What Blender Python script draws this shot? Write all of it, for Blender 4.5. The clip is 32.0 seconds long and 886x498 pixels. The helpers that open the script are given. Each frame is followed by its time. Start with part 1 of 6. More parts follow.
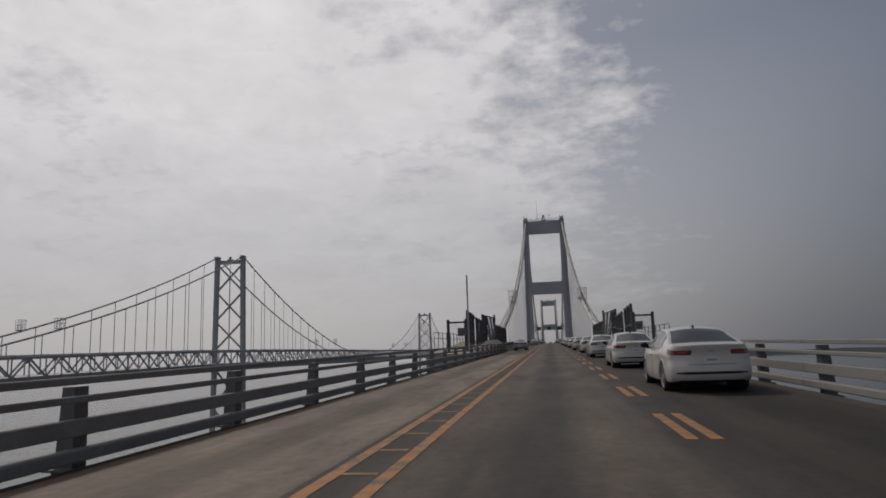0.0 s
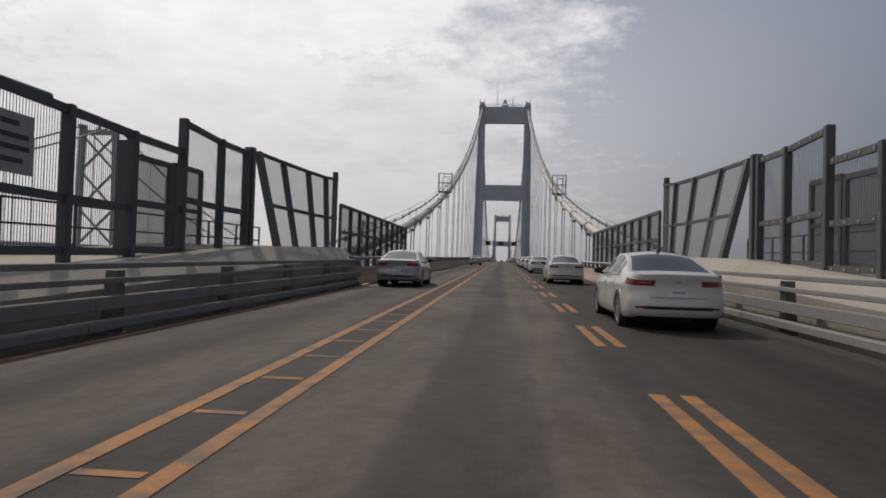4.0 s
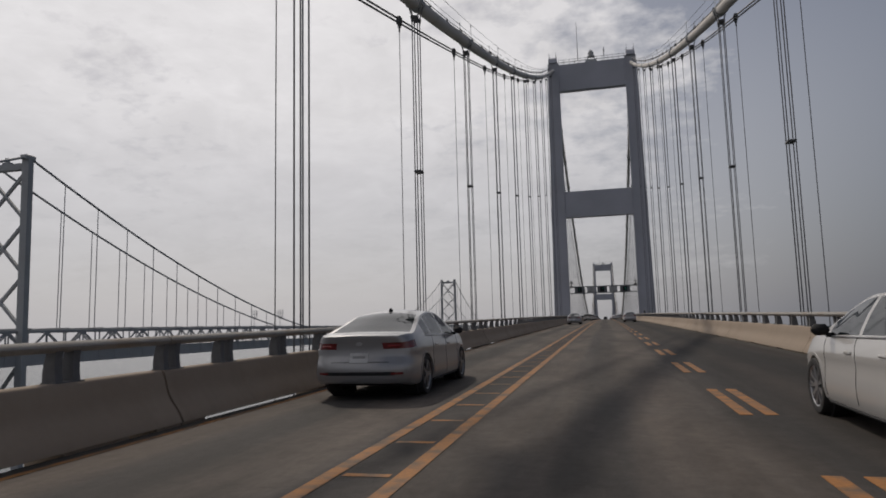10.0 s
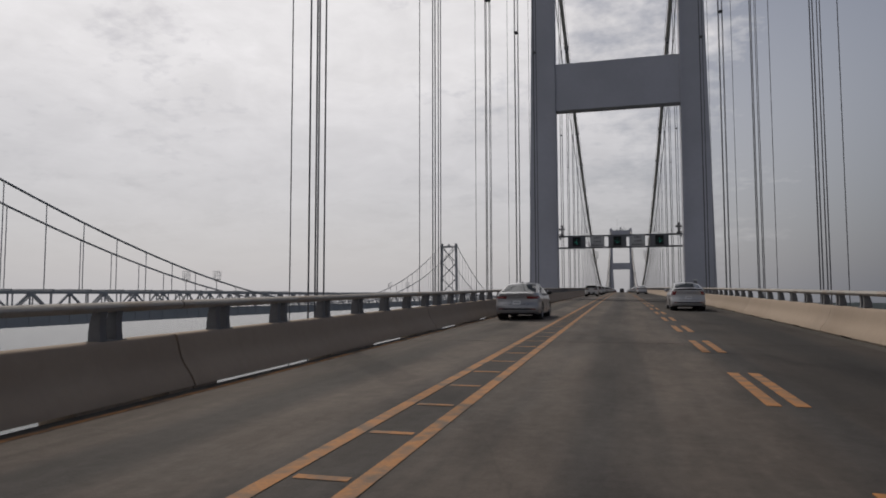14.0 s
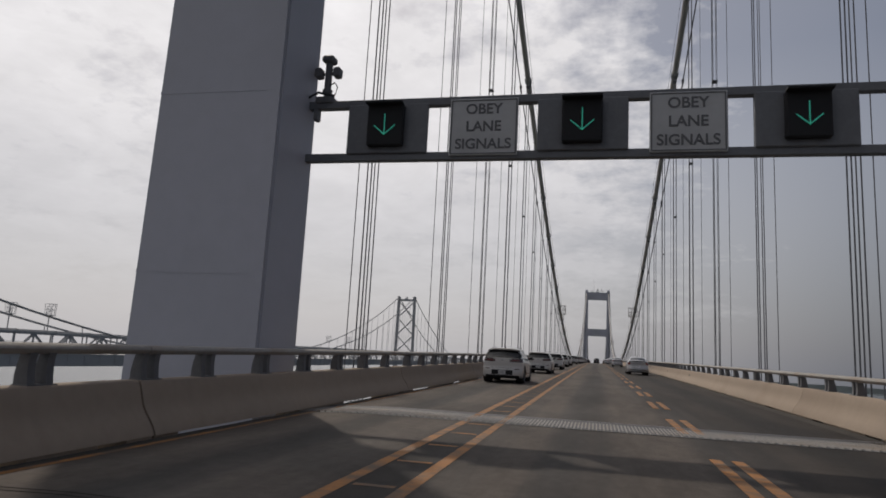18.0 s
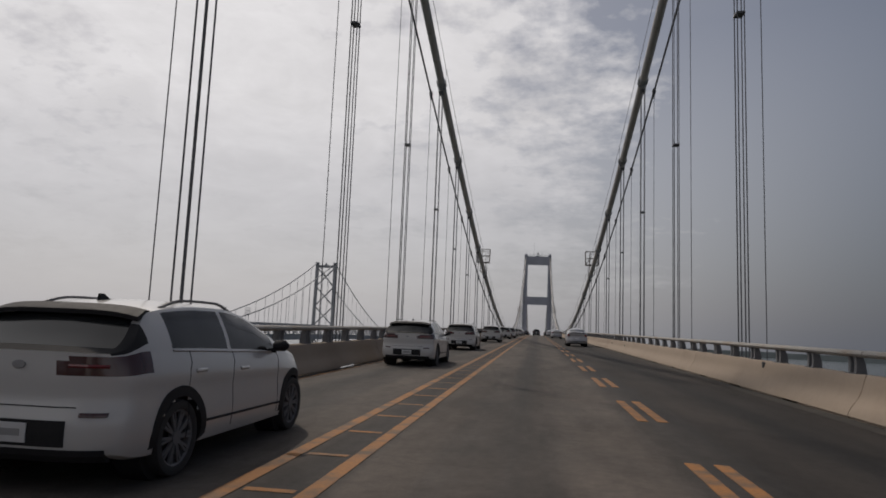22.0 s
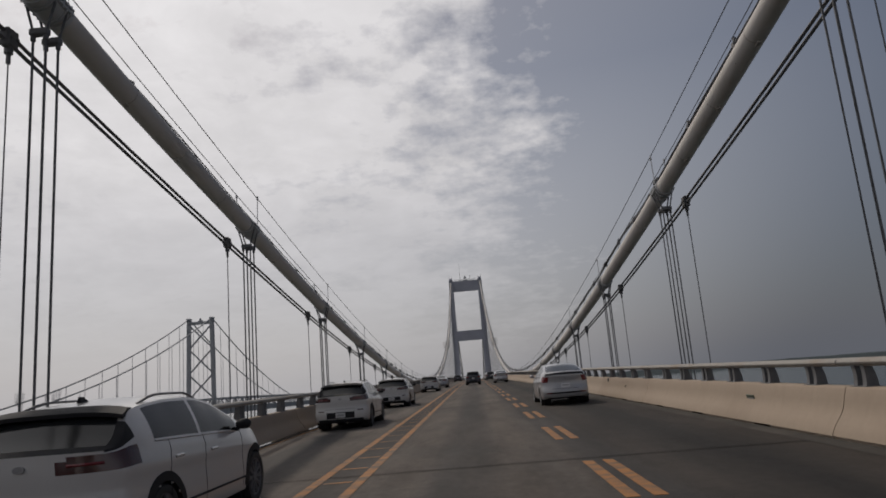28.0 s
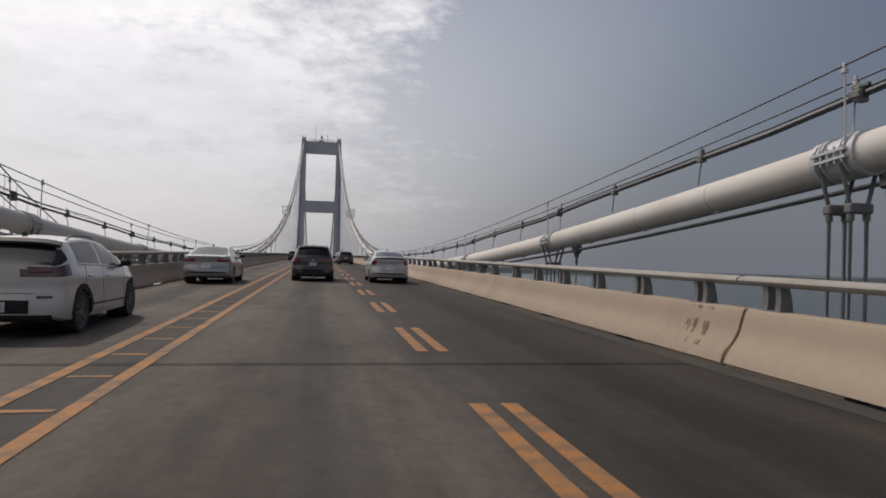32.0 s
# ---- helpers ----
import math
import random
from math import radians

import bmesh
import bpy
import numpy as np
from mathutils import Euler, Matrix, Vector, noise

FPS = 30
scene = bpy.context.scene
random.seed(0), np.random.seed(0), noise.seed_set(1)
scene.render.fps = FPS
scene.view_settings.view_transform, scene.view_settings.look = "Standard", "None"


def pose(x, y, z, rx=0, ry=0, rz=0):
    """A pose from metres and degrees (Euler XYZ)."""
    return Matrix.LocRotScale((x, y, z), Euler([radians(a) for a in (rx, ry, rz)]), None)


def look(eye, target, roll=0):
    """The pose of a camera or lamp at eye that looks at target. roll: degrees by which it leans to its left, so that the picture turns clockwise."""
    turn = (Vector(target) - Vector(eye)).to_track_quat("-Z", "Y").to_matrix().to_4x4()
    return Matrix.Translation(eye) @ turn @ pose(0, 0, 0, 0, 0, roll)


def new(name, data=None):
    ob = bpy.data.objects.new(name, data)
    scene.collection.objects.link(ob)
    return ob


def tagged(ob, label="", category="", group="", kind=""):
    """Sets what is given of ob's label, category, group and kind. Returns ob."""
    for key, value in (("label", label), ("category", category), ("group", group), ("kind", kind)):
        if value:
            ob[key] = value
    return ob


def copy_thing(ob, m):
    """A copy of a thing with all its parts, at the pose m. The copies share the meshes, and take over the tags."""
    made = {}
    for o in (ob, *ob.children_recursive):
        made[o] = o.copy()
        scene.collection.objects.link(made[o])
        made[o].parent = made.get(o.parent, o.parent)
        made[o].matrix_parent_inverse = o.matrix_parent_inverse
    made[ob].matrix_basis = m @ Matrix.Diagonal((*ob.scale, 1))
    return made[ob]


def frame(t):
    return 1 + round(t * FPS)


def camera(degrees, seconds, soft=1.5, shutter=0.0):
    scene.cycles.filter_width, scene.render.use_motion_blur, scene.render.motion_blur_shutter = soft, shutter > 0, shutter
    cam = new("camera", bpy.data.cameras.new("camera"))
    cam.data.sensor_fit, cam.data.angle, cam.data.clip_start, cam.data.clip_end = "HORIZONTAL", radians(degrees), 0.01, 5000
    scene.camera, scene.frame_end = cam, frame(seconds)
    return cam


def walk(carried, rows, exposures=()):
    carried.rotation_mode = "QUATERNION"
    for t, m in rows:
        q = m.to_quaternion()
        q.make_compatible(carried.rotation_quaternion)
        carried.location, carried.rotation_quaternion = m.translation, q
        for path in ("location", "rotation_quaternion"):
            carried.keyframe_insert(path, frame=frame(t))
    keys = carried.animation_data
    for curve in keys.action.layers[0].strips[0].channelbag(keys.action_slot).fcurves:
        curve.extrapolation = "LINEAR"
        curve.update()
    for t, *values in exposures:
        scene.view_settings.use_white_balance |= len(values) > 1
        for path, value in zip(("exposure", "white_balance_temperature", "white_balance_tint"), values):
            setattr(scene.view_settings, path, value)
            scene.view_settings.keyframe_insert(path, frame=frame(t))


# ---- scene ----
cam = camera(67.08, 32.0, soft=1.75)
# seconds, x, y, z, tilt, lean, turn
PATH = [
    (0, 0.12, -290.77, -4.24, 98.89, 1.86, 9.08),
    (0.5, 0.18, -283.06, -4.14, 95.62, -3.46, 9.73),
    (1, 0.24, -275.34, -4.03, 95.81, -0.88, 11.37),
    (1.5, 0.27, -267.62, -3.91, 94.78, 0.04, 11.56),
    (2, 0.29, -259.90, -3.80, 94.74, -0.44, 11.71),
    (2.5, 0.34, -252.19, -3.70, 94.55, -1.00, 6.18),
    (3, 0.38, -244.47, -3.59, 93.90, 0.46, 6.82),
    (3.5, 0.33, -236.76, -3.45, 94.38, -1.92, 6.15),
    (4, 0.28, -229.06, -3.31, 91.45, -1.68, 5.01),
    (4.5, 0.29, -221.36, -3.20, 90.29, -0.37, 10.87),
    (6.5, 0.27, -190.77, -2.79, 91.25, -0.91, 9.73),
    (7, 0.25, -183.18, -2.68, 90.02, -0.48, 16.42),
    (7.5, 0.17, -175.59, -2.55, 98.99, -2.56, 8.57),
    (8, 0.09, -167.99, -2.42, 99.16, -3.36, 11.02),
    (8.5, 0.12, -160.36, -2.29, 98.42, -2.87, 10.90),
    (9, 0.15, -152.70, -2.16, 97.49, -3.11, 12.92),
    (9.5, 0.15, -144.99, -2.02, 96.06, -3.82, 12.58),
    (10, 0.15, -137.25, -1.88, 96.71, 1.46, 13.62),
    (10.5, 0.19, -129.50, -1.77, 97.24, 2.71, 15.54),
    (11, 0.22, -121.76, -1.66, 95.83, 2.67, 16.60),
    (11.5, 0.20, -114.05, -1.57, 94.87, 0.98, 14.81),
    (12, 0.16, -106.39, -1.46, 94.46, -0.78, 13.90),
    (12.5, 0.18, -98.79, -1.35, 95.81, -0.87, 15.25),
    (13, 0.18, -91.24, -1.24, 95.03, -0.11, 14.84),
    (13.5, 0.18, -83.70, -1.07, 95.15, 0.23, 16.12),
    (14, 0.19, -76.15, -0.93, 93.93, 0.13, 14.98),
    (14.5, 0.21, -68.55, -0.82, 96.20, -1.92, 13.23),
    (16.5, 0.36, -37.57, -0.45, 97.41, 1.33, 13.05),
    (17, 0.43, -29.91, -0.36, 97.93, 0.59, 15.73),
    (17.5, 0.29, -22.41, -0.25, 98.97, -2.29, 12.86),
    (18, 0.18, -15.13, -0.16, 99.05, -3.04, 12.79),
    (18.5, 0.29, -8.00, -0.04, 98.43, -3.30, 11.95),
    (19, 0.36, -0.96, 0.06, 97.75, -3.70, 10.45),
    (19.6, 0.28, 7.45, 0.10, 96.39, -3.90, 11.13),
    (20, 0.19, 13.07, 0.13, 98.48, -0.72, 12.36),
    (20.5, 0.21, 20.12, 0.23, 98.92, -1.40, 12.42),
    (21, 0.24, 27.22, 0.32, 98.57, -2.12, 13.02),
    (21.5, 0.18, 34.41, 0.37, 96.79, -1.91, 10.28),
    (22, 0.16, 41.68, 0.42, 96.93, -2.28, 7.91),
    (22.5, 0.16, 49.04, 0.51, 97.73, -3.60, 10.71),
    (23, 0.16, 56.51, 0.58, 97.81, 0.98, 13.35),
    (23.5, 0.21, 64.08, 0.62, 98.13, -2.12, 15.83),
    (24, 0.27, 71.70, 0.67, 97.05, -0.76, 12.08),
    (24.5, 0.25, 79.30, 0.73, 97.18, -0.30, 14.50),
    (26.5, 0.30, 108.61, 0.94, 96.74, 2.22, 10.78),
    (27, 0.26, 115.57, 0.98, 95.81, 2.18, 7.76),
    (27.5, 0.25, 122.39, 1.04, 101.73, 2.22, 6.75),
    (28, 0.23, 129.09, 1.11, 100.91, 4.68, 2.61),
    (28.5, 0.28, 135.71, 1.13, 100.90, -1.15, -1.05),
    (29, 0.37, 142.27, 1.15, 98.74, -0.98, -6.03),
    (29.5, 0.36, 148.80, 1.15, 98.74, -0.63, -5.54),
    (30, 0.39, 155.32, 1.15, 96.63, -0.83, -6.11),
    (30.5, 0.47, 161.86, 1.19, 96.49, 2.72, -9.04),
    (31, 0.51, 168.42, 1.24, 93.87, 0.71, -13.36),
    (31.5, 0.45, 175.01, 1.23, 91.37, -1.39, -12.84),
    (32, 0.35, 181.64, 1.22, 90.67, -1.62, -10.51),
]
EXPOSURES = [(0, -0.15, 6500, 13), (1, -0.05, 6500, 13), (2, -0.05, 6500, 13), (3, 0.15, 6500, 13), (4, 0.32, 6500, 13), (4.5, 0.32, 6500, 13), (6.5, 0.28, 6500, 13), (7, 0.25, 6500, 13), (8, 0.00, 6500, 13), (9, 0.02, 6500, 13), (11, 0.01, 6500, 13), (13, 0.08, 6500, 13), (17.5, 0.15, 6500, 13), (19, 0.05, 6500, 13), (20, -0.10, 6500, 13), (21, -0.16, 6500, 13), (22, -0.02, 6500, 13), (24, -0.02, 6500, 13), (27, 0.05, 6500, 13), (28, -0.06, 6500, 13), (29, 0.08, 6500, 13), (30, 0.18, 6500, 13), (31, 0.32, 6500, 13), (32, 0.46, 6500, 13)]
walk(cam, [(t, pose(x, y, z, rx, ry, rz)) for t, x, y, z, rx, ry, rz in PATH], EXPOSURES)

# ---- light ----
SUN = Vector((-0.55, 0.83, 1.0)).normalized()
world = bpy.data.worlds.new("sky")
scene.world = world
world.use_nodes = True


def build_sky():
    nt = world.node_tree
    nt.nodes.clear()
    n, l = nt.nodes.new, nt.links.new
    out, bg = n("ShaderNodeOutputWorld"), n("ShaderNodeBackground")
    sky = n("ShaderNodeTexSky")
    sky.sky_type, sky.sun_disc = "NISHITA", False
    sky.sun_elevation = math.asin(SUN.z)
    sky.sun_rotation = math.atan2(SUN.x, SUN.y)
    sky.air_density, sky.dust_density, sky.ozone_density, sky.altitude = 1.0, 2.2, 1.2, 0
    co = n("ShaderNodeTexCoord")
    sep = n("ShaderNodeSeparateXYZ")
    l(co.outputs["Generated"], sep.inputs[0])

    def maths(op, a, b=None, clamp=False):
        m = n("ShaderNodeMath")
        m.operation, m.use_clamp = op, clamp
        for i, v in enumerate((a, b)):
            if v is None:
                continue
            if isinstance(v, (int, float)):
                m.inputs[i].default_value = v
            else:
                l(v, m.inputs[i])
        return m.outputs[0]

    # cloud layer laid over a flat sheet above the bay
    up = maths("MAXIMUM", sep.outputs[2], 0.0)
    den = maths("ADD", up, 0.22)
    comb = n("ShaderNodeCombineXYZ")
    l(maths("DIVIDE", sep.outputs[0], den), comb.inputs[0])
    l(maths("DIVIDE", sep.outputs[1], den), comb.inputs[1])
    big, fine = n("ShaderNodeTexNoise"), n("ShaderNodeTexNoise")
    for tex, sc, det in ((big, 1.7, 5), (fine, 12.0, 9)):
        tex.inputs["Scale"].default_value, tex.inputs["Detail"].default_value = sc, det
        tex.inputs["Roughness"].default_value = 0.62
        l(comb.outputs[0], tex.inputs["Vector"])
    # more cloud towards the sun's side, clear air away from it
    edge = maths("ADD", maths("MULTIPLY", sep.outputs[0], -1.0), maths("MULTIPLY", sep.outputs[1], 0.10))
    side = maths("MINIMUM", maths("MAXIMUM", maths("MULTIPLY", edge, SKY_SIDE), -0.45), SKY_MOST)
    dens = maths("ADD", maths("ADD", maths("MULTIPLY", big.outputs[0], 1.05), maths("MULTIPLY", fine.outputs[0], 0.55)), side)
    mask = n("ShaderNodeMapRange")
    mask.inputs["From Min"].default_value, mask.inputs["From Max"].default_value = CLOUD_LO, CLOUD_HI
    l(dens, mask.inputs["Value"])
    low = maths("MULTIPLY", mask.outputs[0], maths("MULTIPLY", up, 3.2, True))
    # glow of thin haze round the sun
    dot = n("ShaderNodeVectorMath")
    dot.operation = "DOT_PRODUCT"
    l(co.outputs["Generated"], dot.inputs[0])
    dot.inputs[1].default_value = SUN
    near = maths("POWER", maths("MAXIMUM", dot.outputs["Value"], 0.0), 3.0)
    cloud = n("ShaderNodeMixRGB")
    cloud.inputs[1].default_value = (*CLOUD_FAR, 1)
    cloud.inputs[2].default_value = (*CLOUD_NEAR, 1)
    l(near, cloud.inputs[0])
    # thin and thick places of the cloud sheet
    puff, wisp = n("ShaderNodeTexNoise"), n("ShaderNodeTexNoise")
    for tex, sc, det in ((puff, 3.4, 7), (wisp, 11.0, 9)):
        tex.inputs["Scale"].default_value, tex.inputs["Detail"].default_value = sc, det
        tex.inputs["Roughness"].default_value, tex.inputs["Distortion"].default_value = 0.60, 0.5
        l(comb.outputs[0], tex.inputs["Vector"])
    lump = maths("ADD", maths("MULTIPLY", puff.outputs[0], 0.72), maths("MULTIPLY", wisp.outputs[0], 0.28))
    lm = n("ShaderNodeMapRange")
    lm.inputs["From Min"].default_value, lm.inputs["From Max"].default_value = 0.40, 0.62
    lm.inputs["To Min"].default_value, lm.inputs["To Max"].default_value = PUFF_LO, PUFF_HI
    l(lump, lm.inputs["Value"])
    shaped = n("ShaderNodeVectorMath")
    shaped.operation = "SCALE"
    l(cloud.outputs[0], shaped.inputs[0])
    l(lm.outputs[0], shaped.inputs["Scale"])
    base = n("ShaderNodeMixRGB")
    base.blend_type = "MULTIPLY"
    base.inputs[0].default_value = 1
    l(sky.outputs[0], base.inputs[1])
    base.inputs[2].default_value = (SKY_GAIN, SKY_GAIN, SKY_GAIN, 1)
    # haze: a grey veil that thins with height
    veil = n("ShaderNodeMixRGB")
    hz = n("ShaderNodeMapRange")
    hz.inputs["From Min"].default_value, hz.inputs["From Max"].default_value = 0.0, 0.42
    hz.inputs["To Min"].default_value, hz.inputs["To Max"].default_value = HAZE_LOW, HAZE_HIGH
    l(up, hz.inputs["Value"])
    l(hz.outputs[0], veil.inputs[0])
    l(base.outputs[0], veil.inputs[1])
    hcol = n("ShaderNodeMixRGB")
    hcol.inputs[1].default_value = (*HAZE_FAR, 1)
    hcol.inputs[2].default_value = (*HAZE_NEAR, 1)
    hm = n("ShaderNodeMapRange")
    hm.inputs["From Min"].default_value, hm.inputs["From Max"].default_value = 0.345, 0.80
    hm.interpolation_type = "SMOOTHSTEP"
    l(dot.outputs["Value"], hm.inputs["Value"])
    l(hm.outputs[0], hcol.inputs[0])
    # unseen haze behind the viewer, made paler to brighten faces turned that way
    bm_ = n("ShaderNodeMapRange")
    bm_.inputs["From Min"].default_value, bm_.inputs["From Max"].default_value = 0.10, -0.60
    bm_.interpolation_type = "SMOOTHSTEP"
    l(dot.outputs["Value"], bm_.inputs["Value"])
    both = n("ShaderNodeMixRGB")
    l(bm_.outputs[0], both.inputs[0])
    l(hcol.outputs[0], both.inputs[1])
    both.inputs[2].default_value = (*HAZE_BACK, 1)
    l(both.outputs[0], veil.inputs[2])
    mix = n("ShaderNodeMixRGB")
    l(low, mix.inputs[0])
    l(veil.outputs[0], mix.inputs[1])
    l(shaped.outputs[0], mix.inputs[2])
    l(mix.outputs[0], bg.inputs["Color"])
    bg.inputs["Strength"].default_value = 1.0
    l(bg.outputs[0], out.inputs["Surface"])


PUFF_LO, PUFF_HI = 0.94, 1.07
SKY_GAIN, SKY_SIDE, SKY_MOST, CLOUD_LO, CLOUD_HI = 0.042, 1.15, 0.24, 0.74, 0.99
CLOUD_FAR, CLOUD_NEAR = (0.468, 0.468, 0.476), (0.81, 0.805, 0.80)
HAZE_LOW, HAZE_HIGH = 0.92, 0.24
HAZE_BACK = (0.41, 0.415, 0.44)
HAZE_FAR, HAZE_NEAR = (0.119, 0.129, 0.149), (0.53, 0.526, 0.53)
build_sky()

sun = new("sun", bpy.data.lights.new("sun", "SUN"))
sun.data.energy, sun.data.angle, sun.data.color = 1.4, radians(1.2), (1.0, 0.90, 0.76)
sun.matrix_world = look(SUN * 400, (0, 0, 0))

# ---- materials ----


def material(name, colour, rough=0.6, metal=0.0, grain=8.0, vary=0.25, stain=0.6, stain_col=None, bump=0.15, each=0.0, spec=0.5, cover=(0.5, 0.72, 0.55), runs=0.0):
    m = bpy.data.materials.new(name)
    m.use_nodes = True
    nt = m.node_tree
    n, l = nt.nodes.new, nt.links.new
    b = nt.nodes["Principled BSDF"]
    b.inputs["Metallic"].default_value = metal
    b.inputs["Specular IOR Level"].default_value = spec
    co = n("ShaderNodeTexCoord")
    fine, wide = n("ShaderNodeTexNoise"), n("ShaderNodeTexNoise")
    fine.inputs["Scale"].default_value, fine.inputs["Detail"].default_value = grain, 6
    wide.inputs["Scale"].default_value, wide.inputs["Detail"].default_value = stain, 4
    place = co.outputs["Object"]
    if each:
        # every piece takes its own part of the pattern
        who, far, shift = n("ShaderNodeObjectInfo"), n("ShaderNodeMath"), n("ShaderNodeVectorMath")
        far.operation, shift.operation = "MULTIPLY", "ADD"
        far.inputs[1].default_value = 90.0
        l(who.outputs["Random"], far.inputs[0])
        l(place, shift.inputs[0])
        l(far.outputs[0], shift.inputs[1])
        place = shift.outputs[0]
    for t in (fine, wide):
        l(place, t.inputs["Vector"])
    dark = tuple(c * (1 - vary) for c in colour)
    lite = tuple(min(1, c * (1 + vary)) for c in colour)
    ramp = n("ShaderNodeMixRGB")
    ramp.inputs[1].default_value, ramp.inputs[2].default_value = (*dark, 1), (*lite, 1)
    l(fine.outputs[0], ramp.inputs[0])
    second = n("ShaderNodeMixRGB")
    ws = n("ShaderNodeMapRange")
    ws.inputs["From Min"].default_value, ws.inputs["From Max"].default_value = cover[0], cover[1]
    ws.inputs["To Max"].default_value = cover[2]
    l(wide.outputs[0], ws.inputs["Value"])
    l(ws.outputs[0], second.inputs[0])
    l(ramp.outputs[0], second.inputs[1])
    second.inputs[2].default_value = (*(stain_col or tuple(c * 0.7 for c in colour)), 1)
    last = second.outputs[0]
    if runs:
        # narrow runs of dirt down the face and a grimy foot
        mp, rn, rm, rx = n("ShaderNodeMapping"), n("ShaderNodeTexNoise"), n("ShaderNodeMapRange"), n("ShaderNodeMixRGB")
        mp.inputs["Scale"].default_value = (0.3, 2.6, 0.35)
        rn.inputs["Scale"].default_value, rn.inputs["Detail"].default_value, rn.inputs["Roughness"].default_value = 1.4, 7, 0.65
        l(place, mp.inputs[0])
        l(mp.outputs[0], rn.inputs["Vector"])
        rm.inputs["From Min"].default_value, rm.inputs["From Max"].default_value = 0.52, 0.74
        rm.inputs["To Max"].default_value = runs
        l(rn.outputs[0], rm.inputs["Value"])
        l(rm.outputs[0], rx.inputs[0])
        l(last, rx.inputs[1])
        rx.inputs[2].default_value = (*tuple(c * 0.42 for c in colour), 1)
        last = rx.outputs[0]
    if each:
        info = n("ShaderNodeObjectInfo")
        hsv = n("ShaderNodeHueSaturation")
        mr = n("ShaderNodeMapRange")
        mr.inputs["To Min"].default_value, mr.inputs["To Max"].default_value = 1 - each, 1 + each
        l(info.outputs["Random"], mr.inputs["Value"])
        l(mr.outputs[0], hsv.inputs["Value"])
        l(last, hsv.inputs["Color"])
        last = hsv.outputs[0]
    l(last, b.inputs["Base Color"])
    rr = n("ShaderNodeMapRange")
    rr.inputs["To Min"].default_value, rr.inputs["To Max"].default_value = max(0.02, rough - 0.12), min(1, rough + 0.12)
    l(fine.outputs[0], rr.inputs["Value"])
    l(rr.outputs[0], b.inputs["Roughness"])
    if bump:
        bp = n("ShaderNodeBump")
        bp.inputs["Strength"].default_value, bp.inputs["Distance"].default_value = bump, 0.02
        l(fine.outputs[0], bp.inputs["Height"])
        l(bp.outputs[0], b.inputs["Normal"])
    return m


def glass(name, colour, rough=0.05, alpha=1.0):
    m = bpy.data.materials.new(name)
    m.use_nodes = True
    b = m.node_tree.nodes["Principled BSDF"]
    b.inputs["Base Color"].default_value = (*colour, 1)
    b.inputs["Roughness"].default_value = rough
    b.inputs["Coat Weight"].default_value = 0.6
    return m


def glow(name, colour, power):
    m = bpy.data.materials.new(name)
    m.use_nodes = True
    b = m.node_tree.nodes["Principled BSDF"]
    b.inputs["Base Color"].default_value = (*colour, 1)
    b.inputs["Emission Color"].default_value = (*colour, 1)
    b.inputs["Emission Strength"].default_value = power
    return m


